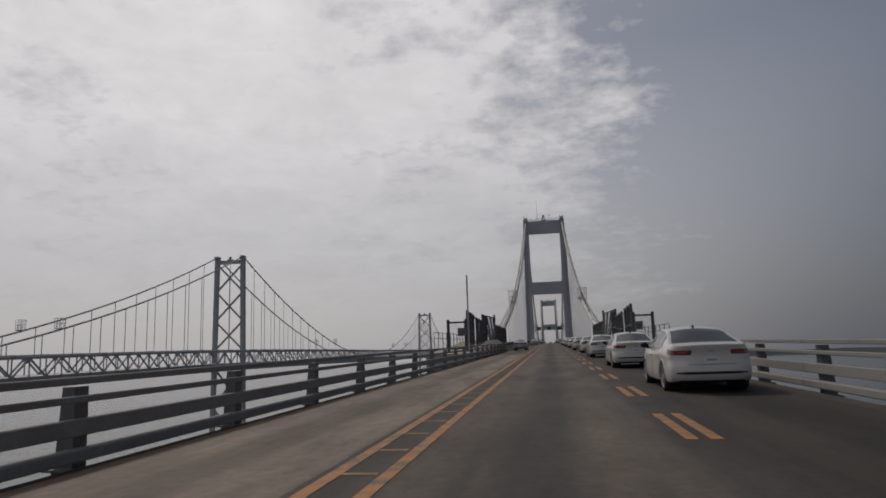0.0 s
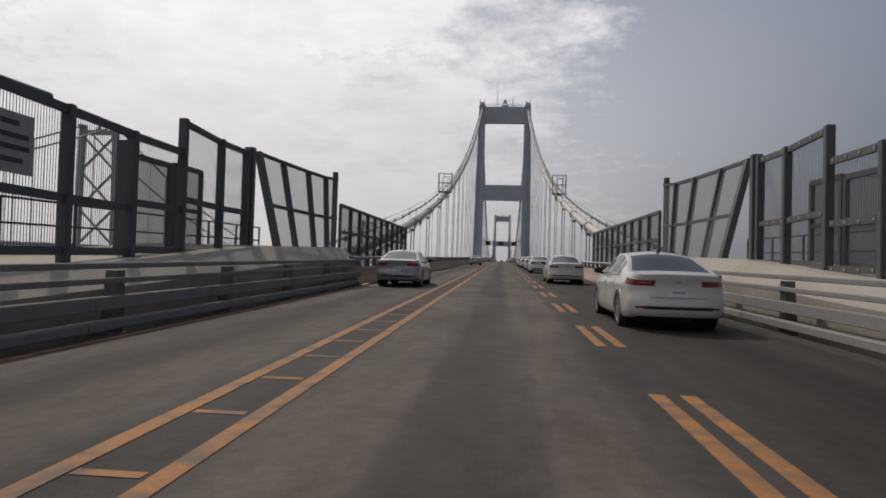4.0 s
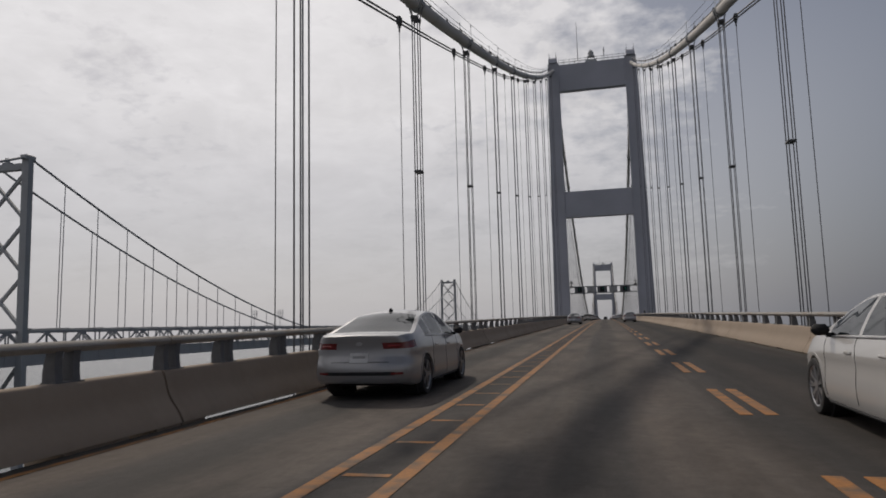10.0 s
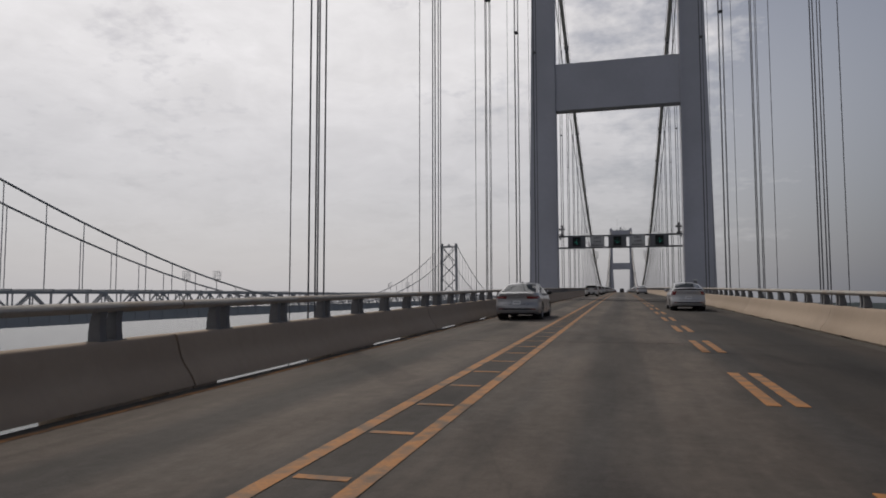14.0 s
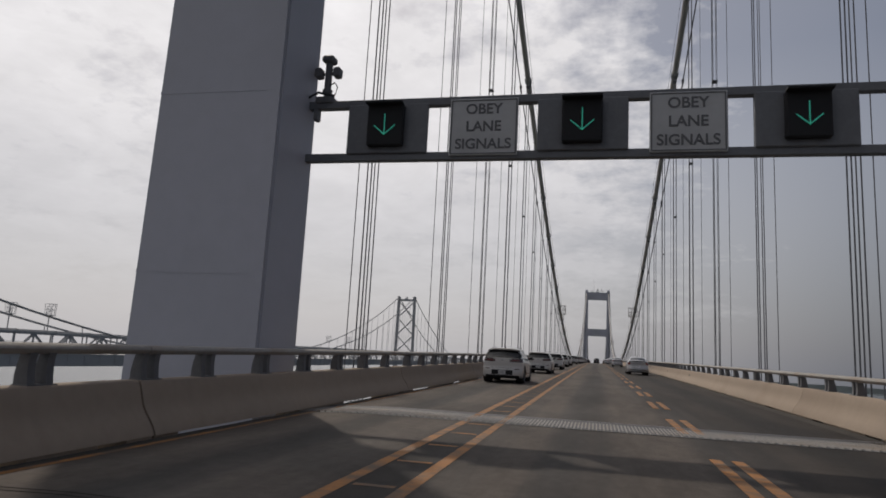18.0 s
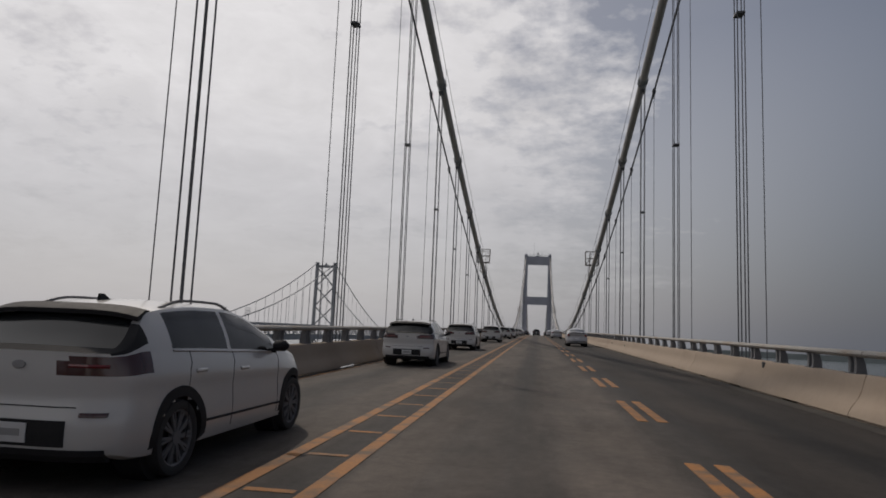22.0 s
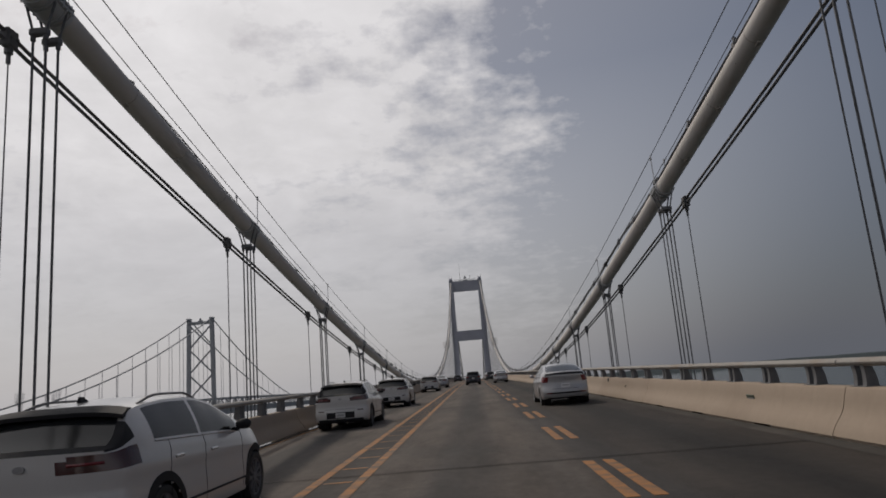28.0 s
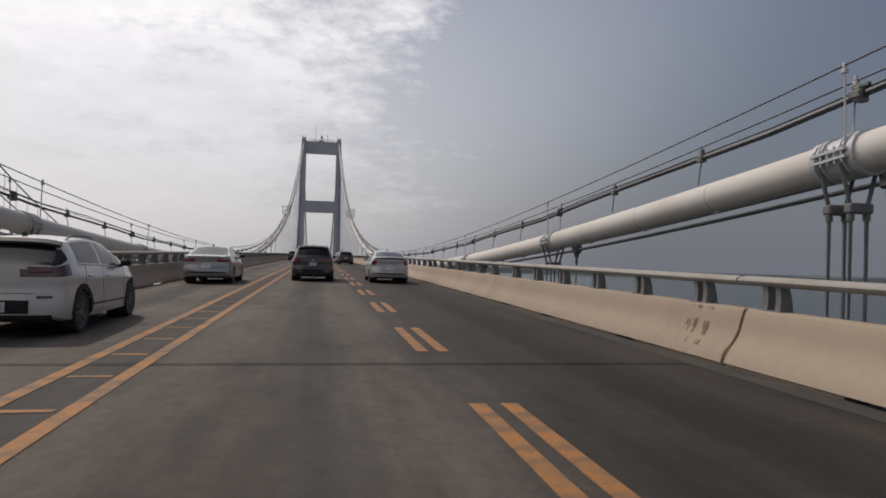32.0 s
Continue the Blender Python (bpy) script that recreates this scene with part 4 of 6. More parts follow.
def main_cable(s):
    c = thing("main_cable", "thick white-wrapped suspension cable with clamped bands", "suspension cable", "main cables of the near bridge")
    pts = cable_pts(YA, 0, s * XC, 0, 4) + cable_pts(0, SPAN, s * XC, 0, 4)[1:] + cable_pts(SPAN, SPAN + 198, s * XC, 0, 4)[1:]
    bm = B()
    for a, b, r in ((YA - 1, 0.5, 0.305), (-0.5, SPAN + 0.5, 0.285), (SPAN - 0.5, SPAN + 200, 0.305)):
        sweep(bm, [q for q in pts if a <= q[1] <= b], r, 18)
    part("cable", bm, M_CABLE, c, smooth=True)
    # ropes for the hands of painters and the dark power line above the cable
    for dx in (-0.32, 0.32):
        p = [(a + dx, b, z + 1.22) for a, b, z in pts]
        part("guard_wire", sweep(B(), p, 0.016, 4, cap=False), M_ROPE, c)
    def line_at(y):
        """Offset and height of the power line over the cable; on one side it lies on the cable for a few panels."""
        if s < 0:
            return -0.32, 0.74
        dx = between(((-400, 0.32), (100, 0.32), (112, -0.14), (157, -0.14), (164, 0.18), (900, 0.2)), y)
        return dx, between(((-400, 0.74), (100, 0.74), (112, 0.33), (157, 0.33), (160.5, 0.76), (164, 0.93), (900, 0.93)), y)

    p = []
    for a, b, z in pts:
        dx, dz = line_at(b)
        p.append((a + dx, b, z + dz + 0.04 * math.sin(b * 2 * math.pi / PANEL)))
    part("power_line", sweep(B(), p, 0.05 if s > 0 else 0.038, 6, cap=False), M_DARK, c, "black power line clamped to short posts")
    p = [(a + 0.07, b, z + 0.06 + 0.03 * math.sin(b * 1.7)) for a, b, z in p]
    part("lashed_wire", sweep(B(), p, 0.032 if s > 0 else 0.012, 5, cap=False), M_DARK, c)
    p = [(a - 0.02, b, z + 0.05 + 0.025 * math.sin(b * 2.3 + 1)) for a, b, z in p]
    part("lashed_wire", sweep(B(), p, 0.016, 4, cap=False), M_DARK, c)
    # one band: sleeve, flanges, saddles of the ropes, two posts
    bm = B()
    sweep(bm, [(0, -0.36, 0), (0, 0.36, 0)], 0.325, 18)
    for y in (-0.36, 0.36):
        sweep(bm, [(0, y - 0.05, 0), (0, y + 0.05, 0)], 0.352, 18)
    for y in (-0.2, 0.2):
        sweep(bm, [(0, y - 0.05, 0), (0, y - 0.02, 0)], 0.36, 18)
        sweep(bm, [(0, y + 0.02, 0), (0, y + 0.05, 0)], 0.36, 18)
    # clamping lugs along both seams, with their bolts
    for sx in (-1, 1):
        for zz in (-0.06, 0.06):
            box(bm, min(sx * 0.31, sx * 0.40), max(sx * 0.31, sx * 0.40), -0.33, 0.33, zz - 0.02, zz + 0.02)
        for k in range(5):
            y = -0.26 + 0.13 * k
            sweep(bm, [(sx * 0.375, y, -0.13), (sx * 0.375, y, 0.13)], 0.02, 6)
    band = mesh_of(bm, "cable_band", M_STEEL, True)
    stands = []
    for dx, dy in ((-0.32, -0.42), (0.32, 0.42)):
        bm = sweep(B(), [(dx * 0.9, dy * 0.6, 0.2), (dx, dy * 0.6, 1.25)], 0.017, 5)
        box(bm, dx - 0.035, dx + 0.035, dy * 0.6 - 0.045, dy * 0.6 + 0.045, 1.13, 1.20, 0.012)
        box(bm, dx - 0.025, dx + 0.025, dy * 0.6 - 0.03, dy * 0.6 + 0.03, 1.21, 1.29, 0.012)
        stands.append(mesh_of(bm, "wire_post", M_STEEL))
    bm = box(B(), s * 0.32 - 0.09, s * 0.32 + 0.09, -0.07, 0.07, 0.63, 0.86, 0.02)
    box(bm, s * 0.32 - 0.13, s * 0.32 - 0.05, -0.11, 0.11, 0.68, 0.80, 0.02)
    box(bm, s * 0.32 - 0.03, s * 0.32 + 0.03, -0.16, 0.16, 0.84, 0.90, 0.01)
    stands.append(mesh_of(bm, "line_bracket", M_POST))
    bm = sweep(B(), [(s * 0.26, 0, 0.2), (s * 0.30, 0, 0.55), (s * 0.34, 0, 0.72), (s * 0.36, 0.05, 0.98)], 0.015, 5)
    box(bm, s * 0.32 - 0.07, s * 0.32 + 0.07, -0.09, 0.09, 0.66, 0.80, 0.015)
    box(bm, s * 0.32 - 0.02, s * 0.32 + 0.05, -0.03, 0.05, 0.80, 0.92)
    clip = mesh_of(bm, "line_clip", M_POST)
    ring = sweep(B(), [(0, -0.012, 0), (0, 0.012, 0)], 0.3085, 18)
    box(ring, -0.05, 0.05, -0.09, 0.09, -0.345, -0.29, 0.01)
    ring = mesh_of(ring, "wrap_seam", M_SEAM)
    for y in band_positions():
        slim = 0.935 if 0 < y < SPAN else 1.0
        m = Matrix.Translation((s * XC, y, cable_z(y))) @ Matrix.Rotation(grade(y), 4, "X")
        piece("cable_band", band, c, m @ Matrix.Diagonal((slim, 1, slim, 1)))
        for stand in stands[:2]:
            piece("wire_post", stand, c, Matrix.Translation((s * XC, y, cable_z(y))))
        dx, dz = line_at(y)
        piece("line_bracket", stands[2], c, Matrix.Translation((s * XC + dx - s * 0.32, y, cable_z(y) + dz - 0.74)))
        for dy in (4.07, 8.13):
            if y + dy < SPAN + 195 and not (-PANEL < y < 0):
                dx, dz = line_at(y + dy)
                piece("line_clip", clip, c, Matrix.Translation((s * XC + dx - s * 0.32, y + dy, cable_z(y + dy) + dz - 0.74)))
        if -60 > y or 80 < y < 330:
            for dy in (3.2, 6.1, 9.2):
                piece("wrap_seam", ring, c, Matrix.Translation((s * XC, y + dy, cable_z(y + dy))) @ Matrix.Rotation(grade(y + dy), 4, "X") @ Matrix.Diagonal((slim, 1, slim, 1)))


def aux_z(y):
    """The pair of thinner cables hangs a little lower than the main cable and meets it at the towers."""
    yy = SPAN - y if y > SPAN else y
    if yy < 0:
        return cable_z(y) - between(((-200, 1.1), (-165, 1.16), (-150, 1.12), (-133, 0.95), (-120, 0.87), (-108, 0.6), (-96, 0.43), (-40, 0.30), (0, 0.2)), yy)
    return cable_z(y) - between(((0, 0.0), (42, 0.06), (54, 0.07), (66, 0.20), (78, 0.29), (91, 0.37), (103, 0.52), (115, 0.69), (139, 0.72), (190, 0.5), (244, 0.2)), abs(yy - 244))


def aux_x(y):
    """Outboard of the main cable, drawn in towards the saddles."""
    d = min(abs(y), abs(y - SPAN))
    return 0.84 if d > 30 else 0.5 + 0.34 * d / 30


def aux_pair(s):
    c = thing("stay_cable_pair", "pair of thin dark cables below the main cable", "suspension cable", "thin cable pairs of the near bridge")
    for dx, dz in ((0.0, 0.0), (0.0, -0.19)):
        pts = [(s * (XC + aux_x(y)), y, aux_z(y) + dz) for y in steps(YA, -2, 4) + steps(2, SPAN - 2, 4) + steps(SPAN + 2, SPAN + 197, 4)]
        part("thin_cable", sweep(B(), pts, 0.045, 6), M_ROPE, c)
    bm = B()
    box(bm, -0.11, 0.11, -0.17, 0.17, -0.30, 0.11, 0.04)
    for x in (-0.11, 0.11):
        for y in (-0.1, 0.1):
            sweep(bm, [(x - 0.03, y, -0.095), (x + 0.03, y, -0.095)], 0.035, 6)
    sweep(bm, [(0, 0, -0.42), (0, 0, -0.29)], 0.085, 8)
    sweep(bm, [(0, 0, -0.64), (0, 0, -0.41)], 0.045, 8)
    clamp = mesh_of(bm, "rope_clamp", M_POST)
    for y in band_positions():
        yy = y + 0.1
        if yy < YA + 3:
            continue
        piece("rope_clamp", clamp, c, Matrix.Translation((s * (XC + aux_x(yy)), yy, aux_z(yy))))
        z = aux_z(yy)
        part("thin_rope", sweep(B(), [(s * (XC + aux_x(yy)), yy, road_z(yy) - 1.0), (s * (XC + aux_x(yy)), yy, z - 0.60)], 0.018, 4), M_ROPE, c)


def suspenders(s):
    bm = B()
    box(bm, -0.19, 0.19, -0.08, 0.08, -0.07, 0.08, 0.025)
    for dx in (-0.13, 0.13):
        sweep(bm, [(dx, 0, -0.17), (dx, 0, -0.06)], 0.05, 8)
    spread = mesh_of(bm, "rope_spreader", M_POST)
    bm = B()
    box(bm, -0.17, 0.17, -0.24, 0.24, -0.05, 0.05, 0.02)
    brace = mesh_of(bm, "rope_brace", M_POST)
    for y in band_positions():
        z0, z1 = road_z(y) - 1.2, cable_z(y)
        if z1 - road_z(y) < 0.4:
            continue
        g = thing("suspender", "four dark wire ropes hanging from a cable band", "suspender", "suspender ropes of the near bridge", at=Matrix.Translation((s * XC, y, 0)))
        low = z1 - 0.74
        thick = 0.031 if abs(y - 244) < 80 else 0.026
        for dx in (-0.13, 0.13):
            for dy in (-0.2, 0.2):
                part("rope", sweep(B(), [(dx, dy, z0), (dx, dy, low), (dx * 2.3, dy * 1.0, z1 - 0.1)], thick, 6), M_ROPE, g)
        if low - road_z(y) > 1.0:
            for dy in (-0.2, 0.2):
                piece("rope_spreader", spread, g, Matrix.Translation((0, dy, low)))
        if low - road_z(y) > 13:
            piece("rope_brace", brace, g, Matrix.Translation((0, 0, road_z(y) + 0.52 * (low - road_z(y)))))


for s in (-1, 1):
    main_cable(s)
    aux_pair(s)
    suspenders(s)

# ---- the older bridge across the water ----
EX, EY = -144.6, -2.4


def old_z(y):
    """Bottom chord of the older bridge's truss."""
    return road_z(y) - 4.1 - 1.7 * max(0.0, 1 - abs(y - 244) / 280)


def old_cable_z(y):
    y -= EY
    if y > SPAN:
        y = SPAN - y
    if y < 0:
        return 43.3 + 0.404 * y + 0.000705 * y * y
    return -5.5 + 0.00082 * (y - 244) ** 2


def old_tower(y0):
    t = thing("cross_braced_tower", "grey steel tower braced with crossed members", "bridge tower", "towers of the older bridge", at=Matrix.Translation((EX, y0, 0)))
    for s in (-1, 1):
        bm = B()
        beam(bm, (s * 7.6, 0, -60), (s * 6.25, 0, 42.6), 1.55, 2.0)
        part("tower_leg", bm, M_OLD, t)
        part("saddle_cap", box(B(), s * 6.25 - 1.0, s * 6.25 + 1.0, -1.6, 1.6, 42.4, 43.6, 0.2), M_OLD, t)

    def lx(z):
        return 7.6 - 1.35 * (z + 60) / 102.6

    part("top_strut", box(B(), -6, 6, -0.8, 0.8, 40.0, 41.6), M_OLD, t)
    part("beacon", sweep(box(B(), -1.2, 1.2, -0.5, 0.5, 41.6, 42.2), [(0, 0, 42.2), (0, 0, 43.3)], 0.6, 8), M_OLD, t)
    zs = [40.0, 27.0, 13.6, 0.4]
    for za, zb in zip(zs, zs[1:]):
        for a, b in ((-1, 1), (1, -1)):
            part("cross_brace", beam(B(), (a * lx(za), 0.1 * a, za), (b * lx(zb), 0.1 * a, zb), 0.7, 0.7), M_OLD, t)
    part("deck_strut", box(B(), -7, 7, -0.6, 0.6, -7.8, -6.2), M_OLD, t)
    zs = [-7.4, -25.0, -43.0]
    for za, zb in zip(zs, zs[1:]):
        for a, b in ((-1, 1), (1, -1)):
            part("cross_brace", beam(B(), (a * lx(za), 0.1 * a, za), (b * lx(zb), 0.1 * a, zb), 0.7, 0.7), M_OLD, t)
    part("tower_pier", box(B(), -12, 12, -5, 5, -61, -50, 0.4), M_CONC2, t)


old_tower(EY)
old_tower(EY + SPAN)
ot = thing("old_bridge_truss", "long grey steel truss deck of the older bridge", "bridge truss", kind="structure")
bm = B()
for s in (-6.0, 6.0):
    box(bm, s - 0.35, s + 0.35, 0, PANEL, 5.0, 5.6)
    for y in (0, PANEL / 2):
        beam(bm, (s, y, 0.2), (s, y, 5.2), 0.28, 0.28)
    beam(bm, (s, 0, 0.2), (s, PANEL / 2, 5.2), 0.42, 0.42)
    beam(bm, (s, PANEL / 2, 5.2), (s, PANEL, 0.2), 0.42, 0.42)
for y in (0.0,):
    box(bm, -6.8, 6.8, y, y + 0.4, 5.6, 6.2)
box(bm, -6.3, 6.3, 0, PANEL, -0.15, 0.35)
for s in (-6.0, 6.0):
    box(bm, s - 0.12, s + 0.12, 0, PANEL, -2.75, -0.1)
    box(bm, s - 0.34, s + 0.34, 0, PANEL, -3.0, -2.7)
    for y in (0.0, PANEL / 2):
        box(bm, s - 0.3, s + 0.3, y - 0.18, y + 0.18, -2.7, -0.15)
    box(bm, s - 0.24, s + 0.24, PANEL / 2 - 0.75, PANEL / 2 + 0.75, 4.35, 5.05)
    box(bm, s - 0.24, s + 0.24, -0.6, 0.6, 0.3, 0.85)
for y in (0.0, PANEL / 2):
    box(bm, -6.0, 6.0, y - 0.15, y + 0.15, -2.6, -0.15)
obay = mesh_of(bm, "truss_bay", M_OLD)
for k in range(-32, 92):
    y = k * PANEL
    piece("truss_bay", obay, ot, Matrix.Translation((EX, y, old_z(y))) @ Matrix.Rotation(math.atan((old_z(y + PANEL) - old_z(y)) / PANEL), 4, "X"))
for s in (-1, 1):
    c = thing("old_main_cable", "thin grey suspension cable of the older bridge", "suspension cable", "cables of the older bridge")
    pts = [(EX + s * 6.25, EY + y, old_cable_z(EY + y)) for y in steps(-165, 0, 8) + steps(0, SPAN, 8)[1:] + steps(SPAN, SPAN + 165, 8)[1:]]
    part("cable", sweep(B(), pts, 0.30, 8), M_OLD, c)
    for k in range(-15, 56):
        y = EY + k * PANEL
        if abs(y - EY) < 1 or abs(y - EY - SPAN) < 1:
            continue
        z = old_cable_z(y)
        if z > old_z(y) + 5.9:
            part("hanger", beam(B(), (EX + s * 6.25, y, old_z(y) + 5.2), (EX + s * 6.25, y, z), 0.17, 0.17), M_OLD, c)


def cage(w, d, h):
    """Open frame of light angles with an inner ladder frame."""
    bm = B()
    t = 0.065
    for x in (-w / 2, w / 2):
        for y in (-d / 2, d / 2):
            beam(bm, (x, y, 0), (x * 1.06, y * 1.06, h), t, t)
    for z in (0.05, h * 0.5, h):
        k = 1 + 0.06 * z / h
        for x in (-w / 2, w / 2):
            beam(bm, (x * k, -d / 2, z), (x * k, d / 2, z), t, t)
        for y in (-d / 2, d / 2):
            beam(bm, (-w / 2 * k, y, z), (w / 2 * k, y, z), t, t)
    for x in (-w * 0.22, w * 0.22):
        beam(bm, (x, -d / 2, 0), (x, -d / 2, h * 0.8), t, t)
    beam(bm, (-w * 0.22, -d / 2, h * 0.8), (w * 0.22, -d / 2, h * 0.8), t, t)
    beam(bm, (-w / 2, -d / 2, 0), (-w * 0.22, -d / 2, h * 0.35), t * 0.8, t * 0.8)
    for x in (-w * 0.12, w * 0.34):
        beam(bm, (x, d / 2, 0), (x, d / 2, h), t, t)
    beam(bm, (-w * 0.12, d / 2, h * 0.86), (w * 0.34, d / 2, h * 0.86), t, t)
    beam(bm, (-w / 2, 0, 0.1), (-w * 0.12, d / 2, h * 0.55), t * 0.8, t * 0.8)
    return bm


def work_cage(x, y, z, scale, group, mat, tall=2.3):
    c = thing("cable_work_cage", "open steel angle cage fixed on the suspension cable", "work cage", group, at=Matrix.Translation((x, y, z)) @ Matrix.Scale(scale, 4))
    part("cage_frame", cage(1.75, 0.9, tall), mat, c)
    bm = box(B(), -0.88, 0.88, -0.45, 0.45, -0.06, 0.02)
    part("cage_floor", bm, mat, c)
    for s in (-1, 1):
        pts = [(s * 0.30, -0.2, 0), (s * 0.36, -0.2, -0.3), (s * 0.33, -0.2, -0.75)]
        part("hook_arm", sweep(B(), pts, 0.035, 6), mat, c)


for s in (-1, 1):
    for y, lift, tall in ((-137.3, 0.42, 2.55), (139.0, 0.85, 1.95), (349.0, 0.85, 1.95)):
        work_cage(s * XC, y, cable_z(y) + lift, 1.0, "cages on the near bridge's cables", M_RAIL, tall)
    for y in (-118.0, 132.0, 350.0):
        work_cage(EX + s * 6.25, y, old_cable_z(y) + 0.3, 1.3, "cages on the older bridge's cables", M_OLD)
for s in (-1, 1):
    for y in (-137.6, 138.7, 139.3):
        c = thing("cable_sheave_clamp", "looped grey steel clamp hung round the cable", "cable clamp", "clamps round the cables")
        z, x = cable_z(y), s * XC
        half = [(0.34, 0.35), (0.42, 0.1), (0.46, -0.2), (0.40, -0.42), (0.22, -0.55), (0.0, -0.58)]
        loop = [(x - a, y, z + b) for a, b in half] + [(x + a, y, z + b) for a, b in half[4::-1]]
        part("clamp_loop", sweep(B(), loop, 0.045, 6), M_RAIL, c)

def text_mesh(word, size):
    cu = bpy.data.curves.new("letters", "FONT")
    cu.body, cu.size, cu.align_x, cu.extrude = word, size, "CENTER", 0.006
    cu.offset = 0.006
    ob = bpy.data.objects.new("letters", cu)
    me = bpy.data.meshes.new_from_object(ob)
    bpy.data.objects.remove(ob)
    me.materials.clear()
    me.materials.append(M_LETTER)
    return me


# ---- anchorage: concrete blocks, fences, lamp pole ----


def wire_panel(bm, y0, y1, za0, za1, zb0, zb1, x, gap=0.07):
    """Upright wires between a lower edge (za) and an upper edge (zb)."""
    n = max(2, int((y1 - y0) / gap))
    for i in range(n + 1):
        u = i / n
        y = y0 + (y1 - y0) * u
        beam(bm, (x, y, za0 + (za1 - za0) * u), (x, y, zb0 + (zb1 - zb0) * u), 0.009, 0.009)


def anchorage(s):
    g = "left" if s < 0 else "right"
    blk = thing("anchorage_block", "pale concrete anchorage block with a sloping top", "anchorage", "anchorage blocks")
    bm = B()
    v = []
    for y, zt in ((-233.0, 0.30), (-217.0, 0.98), (-209.3, 1.40), (-199.5, 1.50)):
        z = road_z(y)
        v.append([bm.verts.new((s * x, y, zz)) for x, zz in ((6.15, z - 9), (6.15, z + zt * 0.62), (6.9, z + zt), (10.6, z + zt), (10.6, z - 9))])
    for a, b in zip(v, v[1:]):
        for i in range(5):
            bm.faces.new((a[i], a[(i + 1) % 5], b[(i + 1) % 5], b[i]))
    bm.faces.new(v[0])
    bm.faces.new(v[-1])
    part("block", bm, M_CONC2, blk)
    part("foundation", box(B(), min(s * 0.2, s * 12), max(s * 0.2, s * 12), -240, -196, -60, -13.0, 0.3), M_CONC2, blk)
    f = thing("security_fence", "dark steel security fence with wire panels and screens", "fence", "anchorage fences")
    X = s * 7.5

    def post(y, top, w=0.23, low=0.3, x=X):
        z = road_z(y)
        bm = box(B(), x - w / 2, x + w / 2, y - w * 0.4, y + w * 0.4, z + low, z + top, 0.02)
        return part("fence_post", bm, M_FENCE, f)

    def rails(ya, yb, tops, mids, lows, x=X):
        za, zb = road_z(ya), road_z(yb)
        for h in (tops, mids, lows):
            part("fence_rail", beam(B(), (x, ya, za + h[0]), (x, yb, zb + h[1]), 0.09, 0.15), M_FENCE, f)
            if s > 0:
                bm = B()
                n = max(2, int(abs(yb - ya) / 0.45))
                for i in range(n):
                    u = (i + 0.5) / n
                    y, z = ya + (yb - ya) * u, za + h[0] + (zb + h[1] - za - h[0]) * u
                    box(bm, x - 0.062, x - 0.05, y - 0.035, y + 0.035, z - 0.03, z + 0.03)
                tagged(part("clip_trim", bm, M_RAIL, f), "small pale clip plates", kind="stuff")
        bm = B()
        wire_panel(bm, ya, yb, za + lows[0], zb + lows[1], za + tops[0] + 0.12, zb + tops[1] + 0.12, x + s * 0.06)
        tagged(part("wire_panel", bm, M_FENCE, f), "close upright wires", kind="stuff")

    def frame_screen(ya, yb, ta, tb, low, mat, x=X, lean=0.0):
        za, zb = road_z(ya), road_z(yb)
        bm = B()
        q = [(x, ya, za + low), (x, yb, zb + low), (x + s * lean, yb, zb + tb), (x + s * lean, ya, za + ta)]
        bm.faces.new([bm.verts.new(p) for p in q])
        part("screen", bm, mat, f)
        bm = B()
        for a, b in zip(q, q[1:] + q[:1]):
            beam(bm, a, b, 0.12, 0.14)
        mid = [tuple((a + b) / 2 for a, b in zip(q[i], q[j])) for i, j in ((0, 3), (1, 2))]
        beam(bm, mid[0], mid[1], 0.1, 0.12)
        part("screen_frame", bm, M_FENCE, f)

    # cross fence at the start, tall bays, lower bays, tall bays again
    bm = B()
    zj = road_z(-229)
    xo = s * 9.15
    for h in (3.12, 0.75):
        part("fence_rail", beam(B(), (X, -229.2, zj + h), (xo, -229.2, zj + h), 0.1, 0.16), M_FENCE, f)
    wires = B()
    n = 12
    for i in range(n):
        x = X + (xo - X) * i / n
        beam(wires, (x, -229.2, zj + 0.6), (x, -229.2, zj + 3.15), 0.014, 0.014)
    tagged(part("wire_panel", wires, M_FENCE, f), kind="stuff")
    post(-229.2, 3.4, 0.3)
    part("fence_post", box(B(), xo - 0.13, xo + 0.13, -229.3, -229.1, zj + 0.2, zj + 3.4, 0.02), M_FENCE, f)
    for y, t in ((-228.0, 4.25), (-225.4, 4.15), (-222.9, 4.05), (-220.1, 3.85), (-217.8, 3.78), (-215.7, 3.7), (-213.5, 4.42), (-211.3, 4.3), (-209.5, 4.32)):
        post(y, t, 0.21)
    for ya, yb, ta, tb in ((-228, -225.4, 4.15, 4.05), (-225.4, -222.9, 4.05, 3.95), (-220.1, -217.8, 3.75, 3.68), (-217.8, -215.7, 3.68, 3.62), (-213.5, -211.3, 4.32, 4.2), (-211.3, -209.5, 4.2, 4.2)):
        rails(ya, yb, (ta, tb), (ta * 0.57, tb * 0.57), (1.15, 1.15))
    rails(-222.9, -220.1, (3.8, 3.7), (2.3, 2.3), (1.2, 1.2), X + s * 0.7)
    rails(-215.7, -213.5, (3.6, 3.58), (2.2, 2.2), (1.2, 1.2))
    # screens behind: the housing of the cable
    for ya, yb, t in ((-213.3, -211.2, 3.55), (-211.0, -209.3, 3.6)):
        frame_screen(ya, yb, t, t, 1.15, M_SCREEN, X + s * 1.5)
